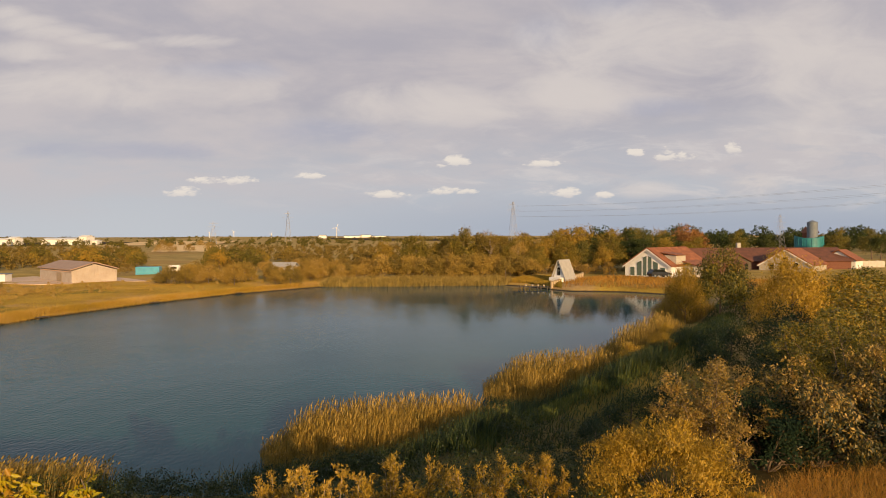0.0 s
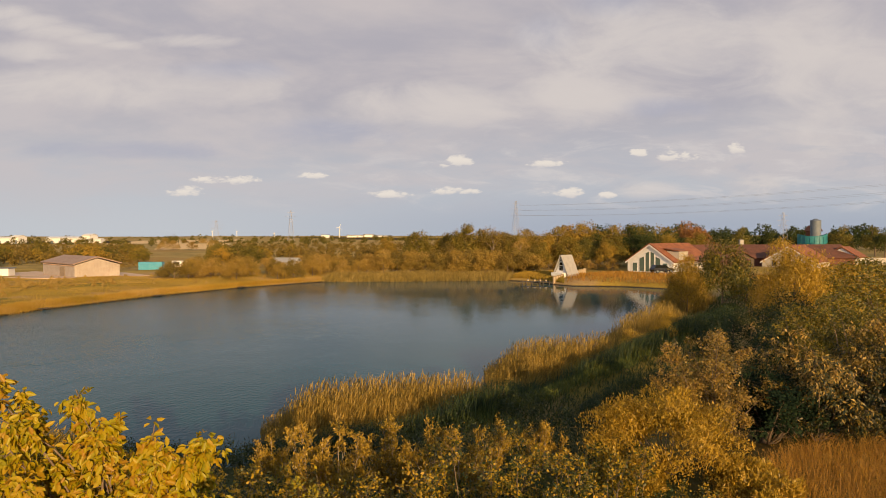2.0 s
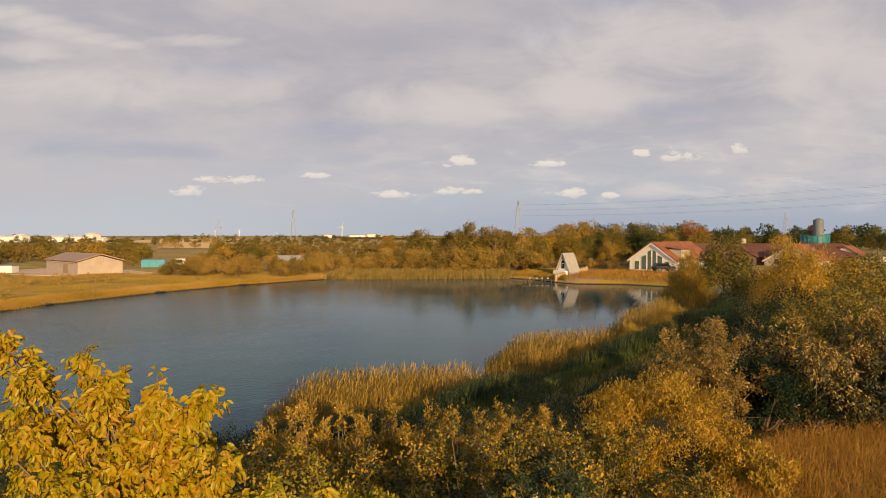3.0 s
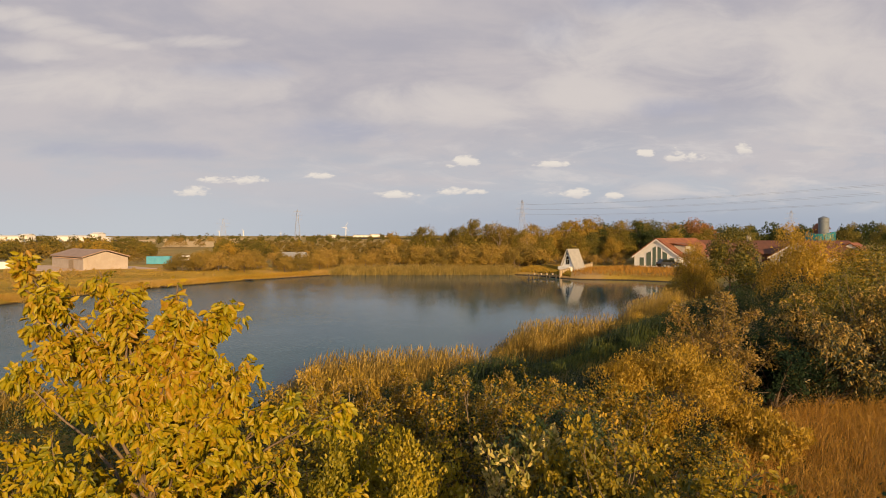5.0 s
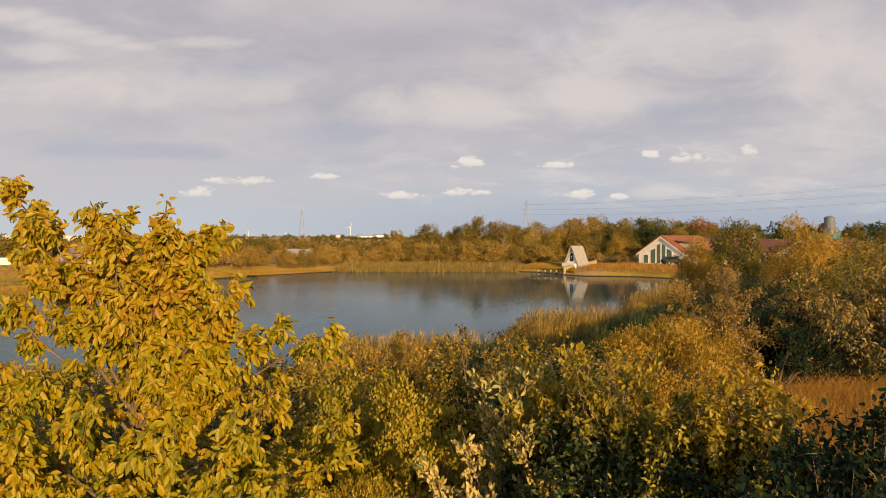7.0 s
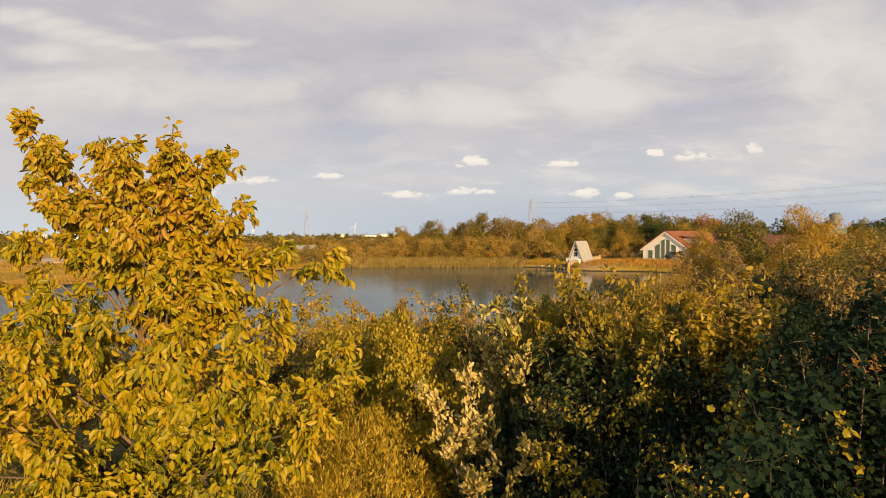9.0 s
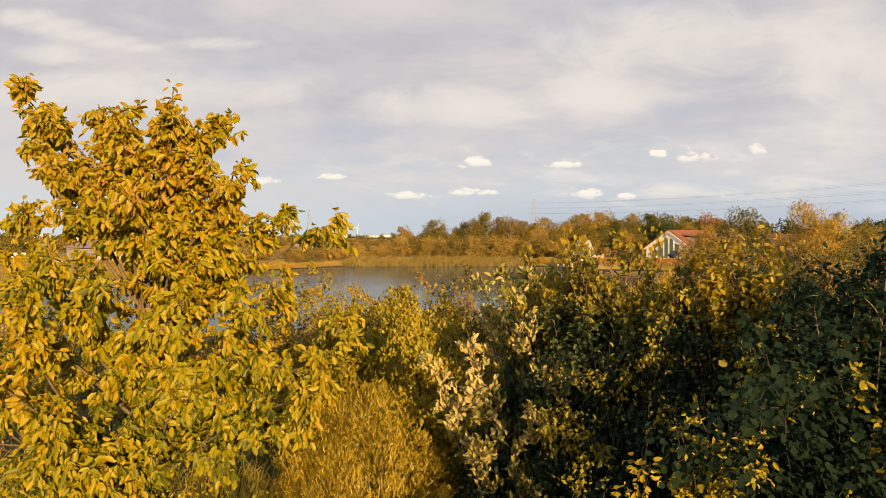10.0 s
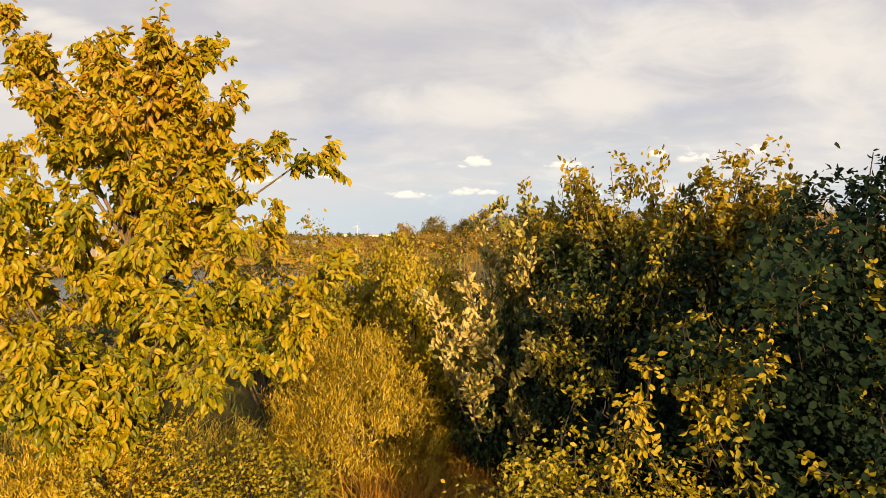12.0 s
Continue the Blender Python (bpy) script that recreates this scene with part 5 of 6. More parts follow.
def gabled(name, at, turn, wide, long, eave, ridge, wall, roof, label, category="house", over=0.35, thick=0.16, base=-0.6):
    """A gabled building: front gable on y = 0 facing -y, ridge along +y."""
    root = tagged(new(name), label, category)
    root.matrix_basis = pose(*at, 0, 0, turn)
    h = wide / 2
    bm = bmesh.new()
    ring = [(-h, base), (h, base), (h, eave), (0, ridge), (-h, eave)]
    a, b = [bm.verts.new((x, 0, z)) for x, z in ring], [bm.verts.new((x, long, z)) for x, z in ring]
    bm.faces.new(a), bm.faces.new(b)
    for i in range(5):
        bm.faces.new((a[i], a[(i + 1) % 5], b[(i + 1) % 5], b[i]))
    part("wall", bm, wall, root)
    k = (ridge - eave) / h
    lift = 0.03
    for sgn in (-1, 1):
        bm = bmesh.new()
        xe = sgn * (h + over)
        ze = eave - k * over + lift + thick
        q = [(xe, -over, ze), (xe, long + over, ze), (0, long + over, ridge + lift + thick), (0, -over, ridge + lift + thick)]
        slab(bm, q if sgn < 0 else q[::-1], thick)
        part("roof", bm, roof, root)
    bm = bmesh.new()
    box(bm, -0.13, 0.13, -over - 0.02, long + over + 0.02, ridge + thick - 0.02, ridge + thick + 0.1, 0.03)
    part("ridge_cap", bm, roof, root)
    return root


def verge(root, wide, eave, ridge, mat, y=-0.37, over=0.35, deep=0.28):
    """Barge boards along both slopes of the front gable."""
    h = wide / 2
    k = (ridge - eave) / h
    for sgn in (-1, 1):
        bm = bmesh.new()
        x = sgn * (h + over)
        z = eave - k * over + 0.16
        q = [(x, y, z - deep), (0, y, ridge + 0.16 - deep), (0, y, ridge + 0.16), (x, y, z)]
        slab(bm, q, 0.05)
        part("barge_board", bm, mat, root)


def skylight(root, wide, eave, ridge, q, y, side=1):
    """A roof light on one slope, q of the way up."""
    h = wide / 2
    k = (ridge - eave) / h
    x = side * h * (1 - q)
    z = eave + k * (h - abs(x)) + 0.22
    n = Vector((side * k, 0, 1)).normalized()
    d = Vector((-side, 0, k)).normalized()
    o = Vector((x, y, z))
    s = Vector((0, 1, 0))
    bm = bmesh.new()
    slab(bm, [o - s * 0.45 - d * 0.6, o + s * 0.45 - d * 0.6, o + s * 0.45 + d * 0.6, o - s * 0.45 + d * 0.6], 0.12)
    w = part("skylight", bm, STEEL, root)
    o = o + n * 0.03
    bm = bmesh.new()
    slab(bm, [o - s * 0.33 - d * 0.48, o + s * 0.33 - d * 0.48, o + s * 0.33 + d * 0.48, o - s * 0.33 + d * 0.48], 0.03)
    part("pane", bm, GLASS, w)


# the farmhouse with its glazed gable
house = gabled("farmhouse", (39.2, 127.4, 1.0), -45, 9.2, 15.5, 2.0, 5.15, WHITEWALL, TILES, "white gabled farmhouse with a red tiled roof and tall windows")
verge(house, 9.2, 2.0, 5.15, WHITEWALL)
for x0, x1, z1, sl in ((-3.5, -2.6, 1.8, 0.0), (-2.1, -1.15, 2.6, 0.45), (-0.85, -0.15, 3.6, 0.35), (0.15, 0.85, 3.95, -0.35), (1.15, 2.1, 3.05, -0.45), (2.6, 3.5, 1.8, 0.0)):
    window(house, x0, x1, 0.25, z1, 0.0, slope=sl)
for y, q in ((3.2, 0.62), (8.6, 0.7), (10.4, 0.7), (12.2, 0.55)):
    skylight(house, 9.2, 2.0, 5.15, q, y)
bm = bmesh.new()
prism(bm, [(2.3, 2.2), (4.6, 2.2), (4.6, 6.0), (2.3, 6.0)], 2.0, 4.1)
dormer = part("dormer", bm, CREAM, house)
bm = bmesh.new()
slab(bm, [(1.6, 1.9, 4.6), (4.9, 1.9, 4.15), (4.9, 6.3, 4.15), (1.6, 6.3, 4.6)], 0.14)
part("dormer_roof", bm, TILES, dormer)
bm = bmesh.new()
prism(bm, [(4.62, 5.0), (7.2, 5.0), (7.2, 12.0), (4.62, 12.0)], -0.6, 2.1)
porch = part("porch", bm, CREAM, house)
bm = bmesh.new()
slab(bm, [(4.3, 4.6, 3.0), (7.7, 4.6, 2.15), (7.7, 12.4, 2.15), (4.3, 12.4, 3.0)], 0.14)
part("porch_roof", bm, TILES, porch)
for x in (5.2, 6.2):
    window(house, x, x + 0.6, 0.4, 1.7, 5.0)
# the long range behind
barn = gabled("farm_range", (55.0, 158.0, 1.0), -90, 12.0, 37.5, 1.7, 4.45, BRICK, DARKTILES, "long brick farm range with a red tiled roof")
for y, q in ((9.5, 0.55), (20.0, 0.55), (34.0, 0.5)):
    skylight(barn, 12.0, 1.7, 4.45, q, y, 1)
bm = bmesh.new()
box(bm, -1.9, -1.1, 15.0, 15.9, 3.4, 5.9, 0.05)
part("chimney", bm, CREAM, barn)
bm = bmesh.new()
bmesh.ops.create_cone(bm, segments=10, radius1=0.16, radius2=0.16, depth=3.0, cap_ends=True, matrix=Matrix.Translation((6.8, 12.6, 1.6)))
part("flue_pipe", bm, PALESTEEL, barn)
wing = gabled("farm_wing", (74.6, 146.0, 1.0), -42, 10.6, 12.0, 1.15, 4.4, CREAM, TILES, "cream gabled wing of the farm with a red tiled roof")
verge(wing, 10.6, 1.15, 4.4, WHITEWALL)
for x0, x1, z1 in ((-3.2, -2.2, 1.5), (-0.55, 0.55, 3.0), (1.5, 2.5, 1.8)):
    window(wing, x0, x1, 0.3, z1, 0.0, DARKGLASS)
link = gabled("farm_link", (51.0, 140.5, 1.0), -62, 8.5, 13.0, 1.7, 4.7, BRICK, DARKTILES, "tiled linking building between house and range")
for y in (3.0, 7.0):
    skylight(link, 8.5, 1.7, 4.7, 0.5, y)
end = gabled("farm_end_house", (91.0, 154.5, 1.0), -45, 7.0, 6.0, 1.8, 4.0, WHITEWALL, TILES, "small white end house with a tiled roof")
window(end, -1.0, 0.6, 0.6, 1.9, 0.0, DARKGLASS)

porch = gabled("courtyard_porch", (65.2, 148.6, 1.0), 0, 6.6, 3.2, 1.7, 3.5, DARKTIMBER, DARKTILES, "dark glazed gabled porch in the farm courtyard", "porch", over=0.25)
for x in (-2.6, -1.25, 0.1, 1.45):
    window(porch, x, x + 1.1, 0.1, 1.6, 0.0, DARKGLASS, DARKTIMBER)
store = gabled("grain_store", (142.6, 257.0, 1.0), 20, 3.4, 4.0, 8.4, 10.2, BRICK, DARKTILES, "tall red-brown grain store beside the silo", "store")
window(store, -0.5, 0.5, 5.5, 6.8, 0.0, DARKGLASS)
shed = gabled("low_shed", (-28.3, 137.0, 1.0), 80, 3.2, 4.6, 1.5, 2.3, CREAM, GREYROOF, "low shed with a pale grey roof in the scrub", "shed", over=0.2)
part("door", box(bmesh.new(), -0.5, 0.5, -0.06, -0.01, 0.0, 1.4, 0.01), TIMBER, shed)

# pale panel fence
r = np.random.default_rng(300)
fence = tagged(new("panel_fence"), "pale concrete panel fence behind the farm yard", "fence")
fence.matrix_basis = pose(92.6, 158, 1.0, 0, 0, 4)
for n in range(6):
    bm = box(bmesh.new(), n * 2.0, n * 2.0 + 0.16, -0.1, 0.1, -0.2, 1.75, 0.02)
    part("post", bm, CONCRETE, fence)
    bm = box(bmesh.new(), n * 2.0 + 0.17, n * 2.0 + 1.99, -0.04, 0.04, 0.05, 1.6, 0.02)
    part("panel", bm, CONCRETE, fence)

# silo and tank
tank = tagged(new("storage_tank"), "round teal steel tank with a slanting rim", "tank")
tank.matrix_basis = pose(129.0, 236.0, 1.0)
N_ = 40
bm = bmesh.new()
lo = [bm.verts.new((4.6 * math.cos(a), 4.6 * math.sin(a), 0)) for a in np.linspace(0, 2 * np.pi, N_, endpoint=False)]
hi = [bm.verts.new((4.6 * math.cos(a), 4.6 * math.sin(a), 6.4 + 0.9 * abs(math.cos(a + 0.4)) ** 2)) for a in np.linspace(0, 2 * np.pi, N_, endpoint=False)]
cap = [bm.verts.new((4.45 * math.cos(a), 4.45 * math.sin(a), 6.2)) for a in np.linspace(0, 2 * np.pi, N_, endpoint=False)]
for n in range(N_):
    m_ = (n + 1) % N_
    bm.faces.new((lo[n], lo[m_], hi[m_], hi[n]))
    bm.faces.new((hi[n], hi[m_], cap[m_], cap[n]))
bm.faces.new(cap)
part("shell", bm, TEAL, tank)
for n in range(20):
    a = 2 * np.pi * n / 20
    bm = box(bmesh.new(), 4.6, 4.72, -0.07, 0.07, 0, 6.3)
    part("rib", bm, TEAL, tank).matrix_basis = pose(0, 0, 0, 0, 0, math.degrees(a))
silo = tagged(new("silo"), "tall grey galvanised steel silo", "silo")
silo.matrix_basis = pose(134.0, 243.0, 1.0) @ Matrix.Diagonal((0.88, 0.88, 1, 1))
for n in range(8):
    bm = bmesh.new()
    bmesh.ops.create_cone(bm, segments=28, radius1=2.0, radius2=2.0, depth=1.48, cap_ends=True, matrix=Matrix.Translation((0, 0, 0.75 + 1.5 * n)))
    part("ring", bm, STEEL, silo)
bm = bmesh.new()
bmesh.ops.create_cone(bm, segments=28, radius1=2.1, radius2=0.4, depth=0.7, cap_ends=True, matrix=Matrix.Translation((0, 0, 12.35)))
part("cap", bm, STEEL, silo)

# the A-frame hut
hut = tagged(new("boathouse_hut"), "white A-frame boathouse hut with pale grey roof slopes", "hut")
hut.matrix_basis = pose(20.8, 117.0, 0.95, 0, 0, -46) @ Matrix.Diagonal((0.84, 0.9, 0.95, 1))
bm = bmesh.new()
a = [bm.verts.new(p) for p in ((-1.75, 0, 0), (1.75, 0, 0), (0, 0, 3.6))]
b = [bm.verts.new(p) for p in ((-1.75, 0.16, 0), (1.75, 0.16, 0), (0, 0.16, 3.6))]
bm.faces.new(a), bm.faces.new(b)
for n in range(3):
    bm.faces.new((a[n], a[(n + 1) % 3], b[(n + 1) % 3], b[n]))
part("gable", bm, WHITEWALL, hut)
bm = bmesh.new()
a = [bm.verts.new(p) for p in ((-1.75, 3.0, 0), (1.75, 3.0, 0), (0, 3.0, 3.6))]
b = [bm.verts.new(p) for p in ((-1.75, 2.85, 0), (1.75, 2.85, 0), (0, 2.85, 3.6))]
bm.faces.new(a), bm.faces.new(b)
for n in range(3):
    bm.faces.new((a[n], a[(n + 1) % 3], b[(n + 1) % 3], b[n]))
part("gable", bm, WHITEWALL, hut)
for sgn in (-1, 1):
    bm = bmesh.new()
    q = [(sgn * 2.05, -0.35, -0.25), (sgn * 2.05, 3.3, -0.25), (0, 3.3, 3.85), (0, -0.35, 3.85)]
    slab(bm, q if sgn < 0 else q[::-1], 0.12)
    part("roof", bm, GREYROOF, hut)
window(hut, -0.42, 0.42, 1.1, 2.0, 0.0, DARKGLASS, bars=1)
bm = bmesh.new()
arch = [(-0.42, 2.08)] + [(0.42 * math.cos(t), 2.08 + 0.5 * math.sin(t)) for t in np.linspace(np.pi, 0, 9)]
prismv = [bm.verts.new((x, -0.05, z)) for x, z in arch]
bm.faces.new(prismv)
bmesh.ops.solidify(bm, geom=list(bm.faces), thickness=0.05)
part("arched_pane", bm, DARKGLASS, hut)
bm = box(bmesh.new(), -1.5, 1.3, -1.3, -0.02, -0.1, 0.75, 0.04)
part("porch", bm, WHITEWALL, hut)
bm = box(bmesh.new(), -0.1, 0.1, -0.22, -0.02, 2.85, 3.1, 0.03)
part("lamp", bm, DARKPAINT, hut)

# board wall that climbs from the water
wall = tagged(new("board_wall"), "weathered timber board wall rising from the water", "wall")
for n in range(46):
    q = n / 45
    x, y = 18.5 + 8.6 * q, 111.3 + 15.5 * q
    bm = box(bmesh.new(), -0.17, 0.17, -0.04, 0.04, min(gz(x, y), 0.0) - 0.2 if q < 0.2 else gz(x, y) - 0.2, 1.35 + 0.6 * q + r.uniform(-0.06, 0.06), 0.01)
    part("board", bm, PALETIMBER if n % 3 else TIMBER, wall).matrix_basis = pose(x, y, 0, 0, 0, 61 + r.uniform(-2, 2))
bm = bmesh.new()
slab(bm, [(18.5, 111.15, 1.2), (27.1, 126.6, 1.75), (27.1, 126.6, 1.9), (18.5, 111.15, 1.35)], 0.08)
part("rail", bm, TIMBER, wall)

# the jetty
jetty = tagged(new("jetty"), "low timber jetty with posts at the lake edge", "jetty")
for n in range(22):
    x = 13.4 + 0.22 * n
    bm = box(bmesh.new(), x, x + 0.2, 112.6 - 0.05 * n, 114.2 - 0.05 * n, 0.38, 0.45, 0.01)
    part("plank", bm, DARKTIMBER, jetty)
for n, (x, h) in enumerate(((13.6, 0.62), (15.1, 0.48), (16.4, 0.48), (16.9, 0.55), (17.9, 0.6), (14.2, 0.48))):
    bm = bmesh.new()
    bmesh.ops.create_cone(bm, segments=8, radius1=0.11, radius2=0.1, depth=h + 0.9, cap_ends=True, matrix=Matrix.Translation((x, 112.5 - 0.2 * (x - 13.4), (h - 0.9) / 2)))
    part("post", bm, DARKTIMBER, jetty)

tub = tagged(new("planter_tub"), "small weathered tub standing on the jetty", "tub", "tubs on the jetty")
bm = bmesh.new()
bmesh.ops.create_cone(bm, segments=14, radius1=0.2, radius2=0.27, depth=0.42, cap_ends=True, matrix=Matrix.Translation((0, 0, 0.21)))
part("tub", bm, PALETIMBER, tub)
bm = bmesh.new()
bmesh.ops.create_cone(bm, segments=14, radius1=0.285, radius2=0.285, depth=0.05, cap_ends=True, matrix=Matrix.Translation((0, 0, 0.38)))
part("hoop", bm, STEEL, tub)
tub.matrix_basis = pose(14.6, 113.2, 0.45) @ Matrix.Scale(0.65, 4)
for x, y in ((15.7, 113.0), (16.6, 112.8), (17.5, 112.6)):
    copy_thing(tub, pose(0, 0, 0)).matrix_basis = pose(x, y, 0.45) @ Matrix.Scale(0.65, 4)

# fishing platforms on the left bank
first = tagged(new("fishing_platform"), "small dark timber fishing platform at the water", "platform", "fishing platforms")
for n in range(7):
    bm = box(bmesh.new(), -0.85 + 0.25 * n, -0.63 + 0.25 * n, -0.9, 0.9, 0.28, 0.34, 0.01)
    part("plank", bm, DARKTIMBER, first)
for x, y in ((-0.8, -0.8), (0.8, -0.8), (-0.8, 0.8), (0.8, 0.8)):
    bm = box(bmesh.new(), x - 0.06, x + 0.06, y - 0.06, y + 0.06, -0.9, 0.27, 0.01)
    part("post", bm, DARKTIMBER, first)
first.matrix_basis = pose(-43.3, 75.0, -0.05, 0, 0, 70) @ Matrix.Scale(0.75, 4)
for x, y, a in ((-37.2, 91.2, 62), (-30.2, 105.2, 52)):
    copy_thing(first, pose(0, 0, 0)).matrix_basis = pose(x - 0.3, y, -0.05, 0, 0, a) @ Matrix.Scale(0.75, 4)

# bare yard round the barn
YARD = surface("dry_earth", (0.52, 0.36, 0.25), (0.64, 0.46, 0.33), 0.3, 0.95, 0.4, fine=3.0)
tagged(part("yard", prism(bmesh.new(), [(-84, 119.5), (-66, 113.5), (-58, 114.2), (-51, 121), (-60, 131), (-80, 137)], 0.6, 1.06), YARD), "bare pinkish earth yard round the barn", "yard", kind="structure")
# the pink barn on the left
shed = gabled("block_barn", (-59.3, 119.0, 0.95), 46, 7.4, 16.8, 2.1, 3.2, BLOCKWALL, ASBESTOS, "low pinkish block barn with a brown corrugated roof", "barn", over=0.3)
bm = box(bmesh.new(), -3.76, -3.71, 5.0, 7.4, 0.0, 1.7, 0.01)
part("sliding_door", bm, TIMBER, shed)
for n in range(31):
    bm = box(bmesh.new(), -3.95, -3.72, n * 0.53, n * 0.53 + 0.08, 1.9, 2.02)
    part("eave_bracket", bm, ASBESTOS, shed)
for n in range(15):
    bm = box(bmesh.new(), -3.54 + n * 0.5, -3.47 + n * 0.5, -0.05, -0.01, 0.9, 2.02 + 1.0 * (1 - abs(-3.5 + n * 0.5) / 3.7), 0.005)
    part("batten", bm, BLOCKWALL, shed)
box_ = tagged(new("shipping_container"), "bright blue steel container in the scrub", "container")
box_.matrix_basis = pose(-60.2, 142.5, 0.7, 0, 0, 10)
part("body", box(bmesh.new(), -2.0, 2.6, -1.2, 1.2, 0.15, 1.9, 0.03), BLUE, box_)
for n in range(17):
    part("rib", box(bmesh.new(), -1.95 + 0.26 * n, -1.85 + 0.26 * n, -1.26, -1.19, 0.25, 1.8, 0.01), BLUE, box_)
van = tagged(new("site_caravan"), "white site caravan beyond the container", "caravan")
van.matrix_basis = pose(-57.4, 150.0, 0.7, 0, 0, 5) @ Matrix.Scale(0.75, 4)
part("body", box(bmesh.new(), -1.5, 1.5, -1.0, 1.0, 0.7, 2.5, 0.25), PALESTEEL, van)
window(van, -0.9, 0.9, 1.5, 2.1, -1.0, DARKGLASS)
for x in (-0.5, 0.5):
    bm = bmesh.new()
    bmesh.ops.create_cone(bm, segments=14, radius1=0.35, radius2=0.35, depth=0.2, cap_ends=True, matrix=Matrix.Translation((x, -0.9, 0.35)) @ Matrix.Rotation(radians(90), 4, "X"))
    part("wheel", bm, RUBBER, van)
cabin = tagged(new("white_cabin"), "white site cabin with a flat roof", "cabin")
cabin.matrix_basis = pose(-77.5, 122.0, 1.0, 0, 0, 6)
part("body", box(bmesh.new(), -2.6, 1.4, -1.2, 1.2, 0.0, 1.3, 0.05), PALESTEEL, cabin)
part("roof", box(bmesh.new(), -2.75, 1.55, -1.35, 1.35, 1.31, 1.42, 0.03), STEEL, cabin)

# parked car by the farmhouse
car = tagged(new("parked_car"), "dark hatchback car parked before the farmhouse", "car")
car.matrix_basis = pose(39.6, 121.8, gz(39.6, 121.8) + 0.25, 0, 0, 12)
bm = bmesh.new()
side_line = [(-2.0, 0.35), (2.0, 0.35), (2.05, 0.75), (1.2, 0.92), (-1.9, 0.95), (-2.05, 0.7)]
a, b = [bm.verts.new((x, -0.85, z)) for x, z in side_line], [bm.verts.new((x, 0.85, z)) for x, z in side_line]
bm.faces.new(a), bm.faces.new(b)
for n in range(6):
    bm.faces.new((a[n], a[(n + 1) % 6], b[(n + 1) % 6], b[n]))
bmesh.ops.bevel(bm, geom=list(bm.edges), offset=0.06, segments=2, affect="EDGES")
part("body", bm, DARKPAINT, car)
bm = bmesh.new()
cab = [(-1.8, 0.9), (1.1, 0.88), (0.35, 1.42), (-1.4, 1.45)]
a, b = [bm.verts.new((x, -0.72, z)) for x, z in cab], [bm.verts.new((x, 0.72, z)) for x, z in cab]
bm.faces.new(a), bm.faces.new(b)
for n in range(4):
    bm.faces.new((a[n], a[(n + 1) % 4], b[(n + 1) % 4], b[n]))
part("cabin", bm, DARKGLASS, car)
for x, y in ((-1.3, -0.8), (1.3, -0.8), (-1.3, 0.8), (1.3, 0.8)):
    bm = bmesh.new()
    bmesh.ops.create_cone(bm, segments=16, radius1=0.32, radius2=0.32, depth=0.22, cap_ends=True, matrix=Matrix.Translation((x, y, 0.32)) @ Matrix.Rotation(radians(90), 4, "X"))
    wheel = part("wheel", bm, RUBBER, car)
    bm = bmesh.new()
    bmesh.ops.create_cone(bm, segments=12, radius1=0.19, radius2=0.19, depth=0.24, cap_ends=True, matrix=Matrix.Translation((x, y, 0.32)) @ Matrix.Rotation(radians(90), 4, "X"))
    part("rim", bm, STEEL, wheel)

# ---- the far distance ----
for x, y, w, d, eave, top, turn in ((-399, 735, 38, 20, 6.2, 7.6, 90), (-375.5, 735, 9, 14, 9.0, 10.6, 84), (-366, 738, 6, 10, 4.5, 5.6, 90), (-464, 730, 26, 18, 6.4, 7.6, 90), (-450, 732, 9, 12, 7.6, 9.2, 80)):
    works = gabled("factory_hall", (x + w / 2, y, -1.0), turn, d, w, eave, top, PALESTEEL, PALESTEEL, "pale steel-clad factory hall on the horizon", "factory", 0.4, 0.3)
    works["group"] = "factory halls"
    for k in range(max(1, int(w / 9))):
        part("door", box(bmesh.new(), -d / 2 - 0.12, -d / 2 - 0.02, 2 + 9 * k, 5.5 + 9 * k, 0.0, eave * 0.6, 0.02), STEEL, works)
town = [(-385, 2300, 26, 15, 9), (-290, 2350, 60, 20, 7), (-245, 2350, 34, 20, 10), (-200, 2350, 50, 20, 6)]
works = tagged(new("far_works"), "small pale works buildings on the skyline", "factory")
for x, y, w, d, h in town:
    part("hall", box(bmesh.new(), x - w / 2, x + w / 2, y, y + d, gz(x, y) - 3, h, 0.5), PALESTEEL, works)
    part("roof", box(bmesh.new(), x - w / 2 - 1, x + w / 2 + 1, y - 1, y + d + 1, h + 0.1, h + 1.3, 0.3), STEEL, works)

FIELD = surface("stubble_field", (0.62, 0.41, 0.17), (0.74, 0.52, 0.25), 0.02, 0.95, 0.6, fine=2.0)
for pts in ([(-300, 600), (-196, 600), (-215, 760), (-330, 760)], [(-142, 340), (-108, 340), (-128, 420), (-170, 420)]):
    bm = bmesh.new()
    n = 12
    for i_ in range(n + 1):
        for j_ in range(n + 1):
            u, v = i_ / n, j_ / n
            x = (pts[0][0] * (1 - u) + pts[1][0] * u) * (1 - v) + (pts[3][0] * (1 - u) + pts[2][0] * u) * v
            y = (pts[0][1] * (1 - u) + pts[1][1] * u) * (1 - v) + (pts[3][1] * (1 - u) + pts[2][1] * u) * v
            bm.verts.new((x, y, gz(x, y) + 0.12 + 2.0 * v))
    bm.verts.ensure_lookup_table()
    for i_ in range(n):
        for j_ in range(n):
            k = i_ * (n + 1) + j_
            bm.faces.new([bm.verts[q] for q in (k, k + n + 1, k + n + 2, k + 1)])
    tagged(part("stubble_field", bm, FIELD), "tan stubble field on the plain", "field", kind="structure")


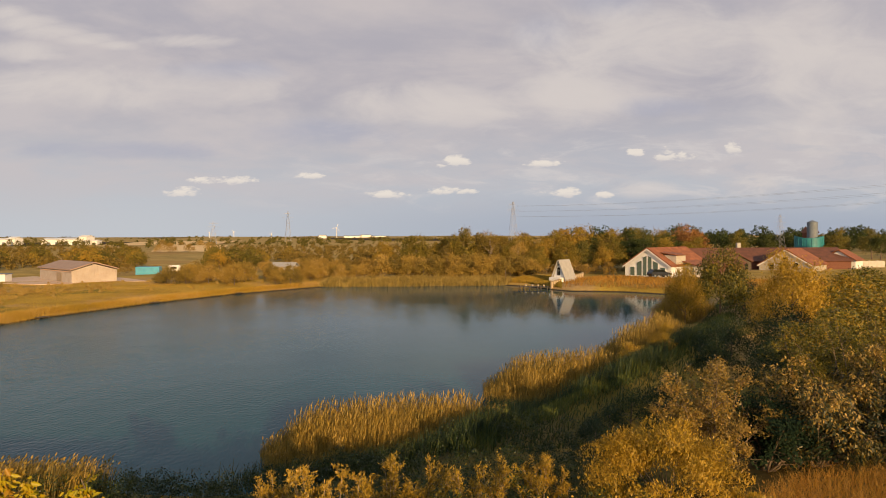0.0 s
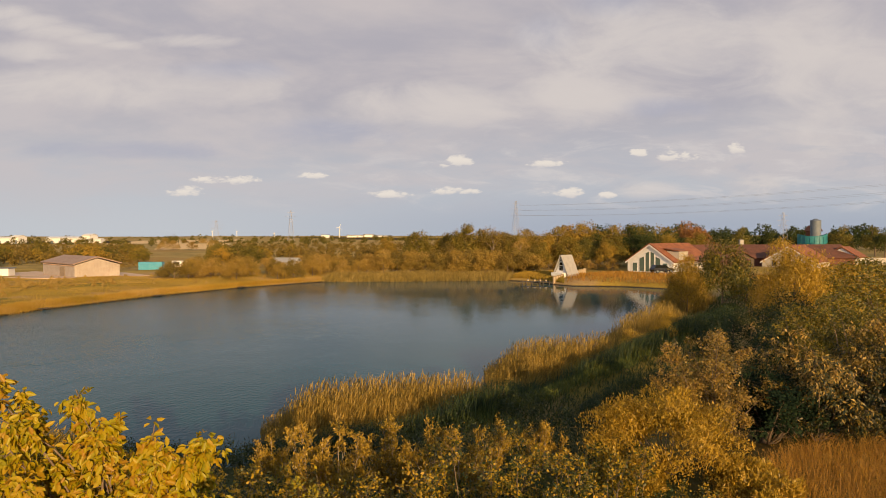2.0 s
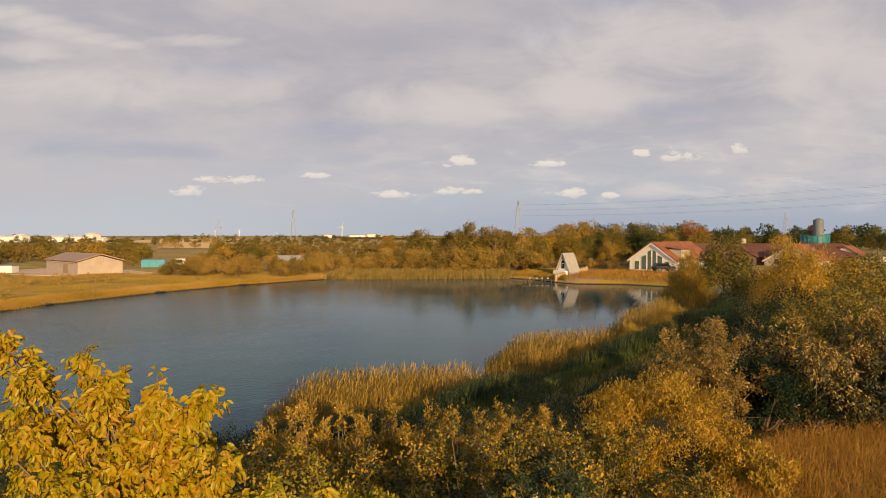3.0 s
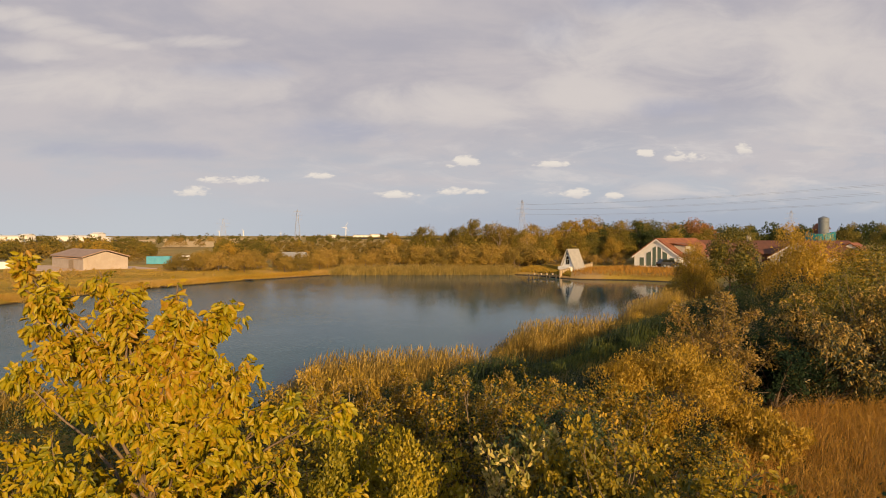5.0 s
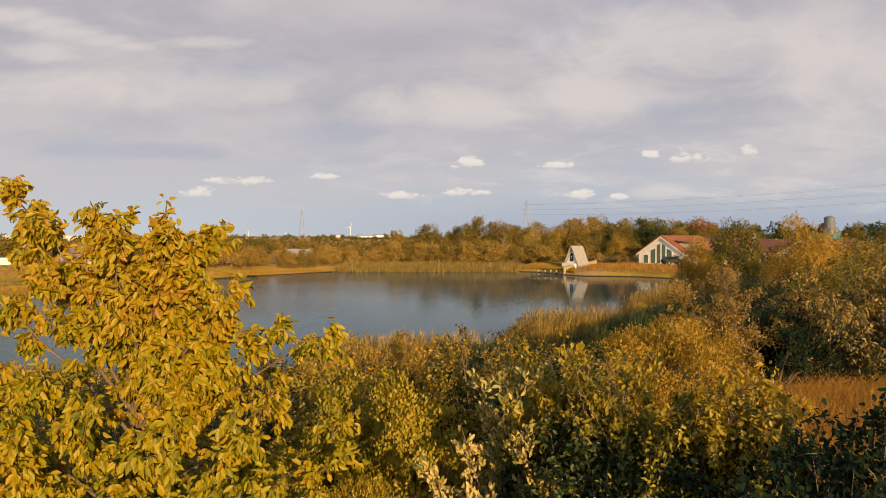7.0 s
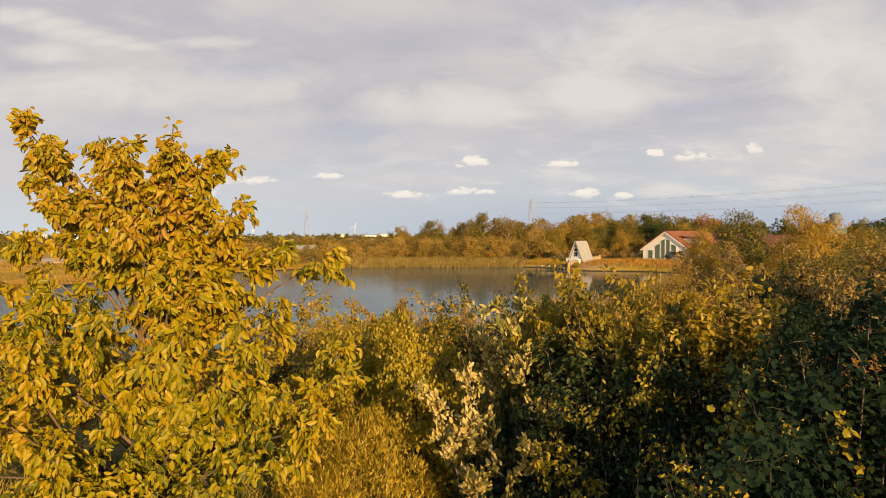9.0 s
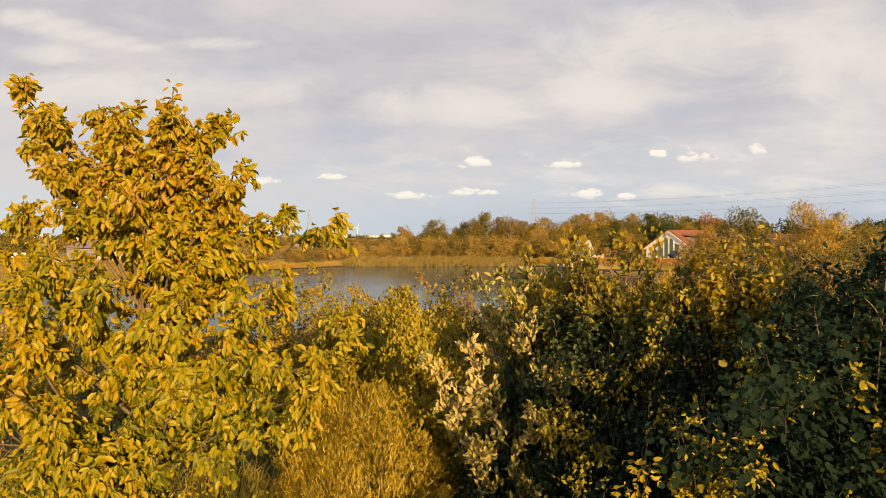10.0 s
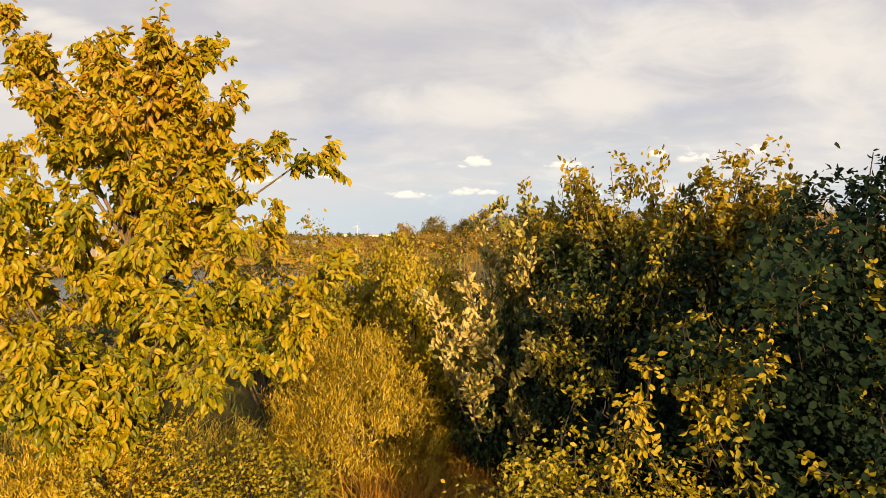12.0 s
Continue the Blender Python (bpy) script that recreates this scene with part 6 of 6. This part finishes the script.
def turbine(x, y, hub, blade, spin):
    """A wind turbine at rest."""
    t = tagged(new("wind_turbine"), "white three-bladed wind turbine on the horizon", "wind turbine", "wind turbines")
    t.matrix_basis = pose(x, y, gz(x, y))
    h = hub - gz(x, y)
    bm = bmesh.new()
    bmesh.ops.create_cone(bm, segments=12, radius1=1.5, radius2=0.9, depth=h, cap_ends=True, matrix=Matrix.Translation((0, 0, h / 2)))
    part("tower", bm, PALESTEEL, t)
    part("nacelle", box(bmesh.new(), -1.5, 1.5, -3, 4, h - 1.2, h + 1.6, 0.4), PALESTEEL, t)
    for k in range(3):
        bm = bmesh.new()
        slab(bm, [(-0.7, -3.2, 0), (0.7, -3.2, 0), (0.2, -3.2, blade), (-0.2, -3.2, blade)], 0.4)
        part("blade", bm, PALESTEEL, t).matrix_basis = pose(0, 0, h, 0, spin + 120 * k, 0)


turbine(-366, 2500, 37, 17, 20)
turbine(-864, 2600, 22, 9, 50)
turbine(-860, 2900, 25, 9, 85)
turbine(-641, 2650, 15, 8, 35)


PYLONSTEEL = surface("weathered_pylon_steel", (0.36, 0.36, 0.38), (0.44, 0.44, 0.46), 0.6, 0.7, 0.1)


def pylon(x, y, h, wide, label):
    p = tagged(new("pylon"), label, "pylon", "pylons")
    p.matrix_basis = pose(x, y, gz(x, y) - 0.5, 0, 0, 20)
    t = h * 0.0022 + 0.02
    def leg_at(q):
        return wide / 2 * (1 - q) + 0.06 * wide * q
    for sx_ in (-1, 1):
        for sy_ in (-1, 1):
            V, F = tubes([(np.array([(sx_ * leg_at(q), sy_ * leg_at(q), h * q) for q in np.linspace(0, 1, 5)]), t, t * 0.7)], 4)
            part("leg", mesh_of("leg", V, F, PYLONSTEEL), PYLONSTEEL, p)
    lines = []
    n = 9
    for k in range(n):
        a, b = k / n, (k + 1) / n
        for s1, s2, ax in ((-1, 1, 0), (1, -1, 0), (-1, 1, 1), (1, -1, 1)):
            for face in (-1, 1):
                c0 = [s1 * leg_at(a), face * leg_at(a)] if ax == 0 else [face * leg_at(a), s1 * leg_at(a)]
                c1 = [s2 * leg_at(b), face * leg_at(b)] if ax == 0 else [face * leg_at(b), s2 * leg_at(b)]
                lines.append((np.array([(*c0, h * a), (*c1, h * b)]), t * 0.45, t * 0.45))
    V, F = tubes(lines, 4)
    tagged(part("bracing", mesh_of("bracing", V, F, PYLONSTEEL), PYLONSTEEL, p), kind="stuff")
    for q, w in ((0.68, 0.75), (0.8, 0.9), (0.92, 0.65)):
        V, F = tubes([(np.array([(-wide * w, 0, h * q), (0, 0, h * (q + 0.02)), (wide * w, 0, h * q)]), t * 0.9, t * 0.9)], 4)
        part("crossarm", mesh_of("crossarm", V, F, PYLONSTEEL), PYLONSTEEL, p)


pylon(67, 600, 37, 7, "steel lattice pylon far behind the trees")
pylon(-174, 800, 36, 7, "steel lattice pylon far across the plain")
pylon(-137, 420, 17, 4.5, "steel lattice pylon on the plain")
pylon(132, 262, 16, 3.4, "slender steel lattice mast behind the tank")
pylon(282, 385, 42, 8, "steel lattice pylon beyond the farm")

CABLE = surface("cable", (0.20, 0.20, 0.21), (0.26, 0.26, 0.27), 3.0, 0.6, 0.0)
for q, w in ((0.68, 0.75), (0.8, 0.9), (0.92, 0.65)):
    for sgn in (-1, 1):
        a = np.array([67 + sgn * 7 * w * 0.94, 600 + sgn * 7 * w * 0.34, 37 * q])
        b = np.array([282 + sgn * 8 * w * 0.94, 385 + sgn * 8 * w * 0.34, 42 * q])
        t = np.linspace(0, 1, 24)[:, None]
        pts = a + (b - a) * t
        pts[:, 2] -= (4 * t * (1 - t))[:, 0] * 3.0
        V, F = tubes([(pts, 0.035, 0.035)], 4)
        tagged(part("power_cable", mesh_of("power_cable", V, F, CABLE), CABLE), "thin dark overhead power cable between pylons", "cable", "power cables")

# ---- single leaves of the nearest plants ----
for root, P, D, N, size, shape, mat in LEAFY:
    t, f = shape
    leaf = mesh_of("leaf", t, f, mat)
    P, D, N, S = leaf_frames(P, D, N)
    for k in range(len(P)):
        ob = new("leaf", leaf)
        ob.parent = root
        s = float(size[k])
        ob.matrix_basis = Matrix(((D[k][0] * s, S[k][0] * s, N[k][0] * s, P[k][0]), (D[k][1] * s, S[k][1] * s, N[k][1] * s, P[k][1]),
                                  (D[k][2] * s, S[k][2] * s, N[k][2] * s, P[k][2]), (0, 0, 0, 1)))
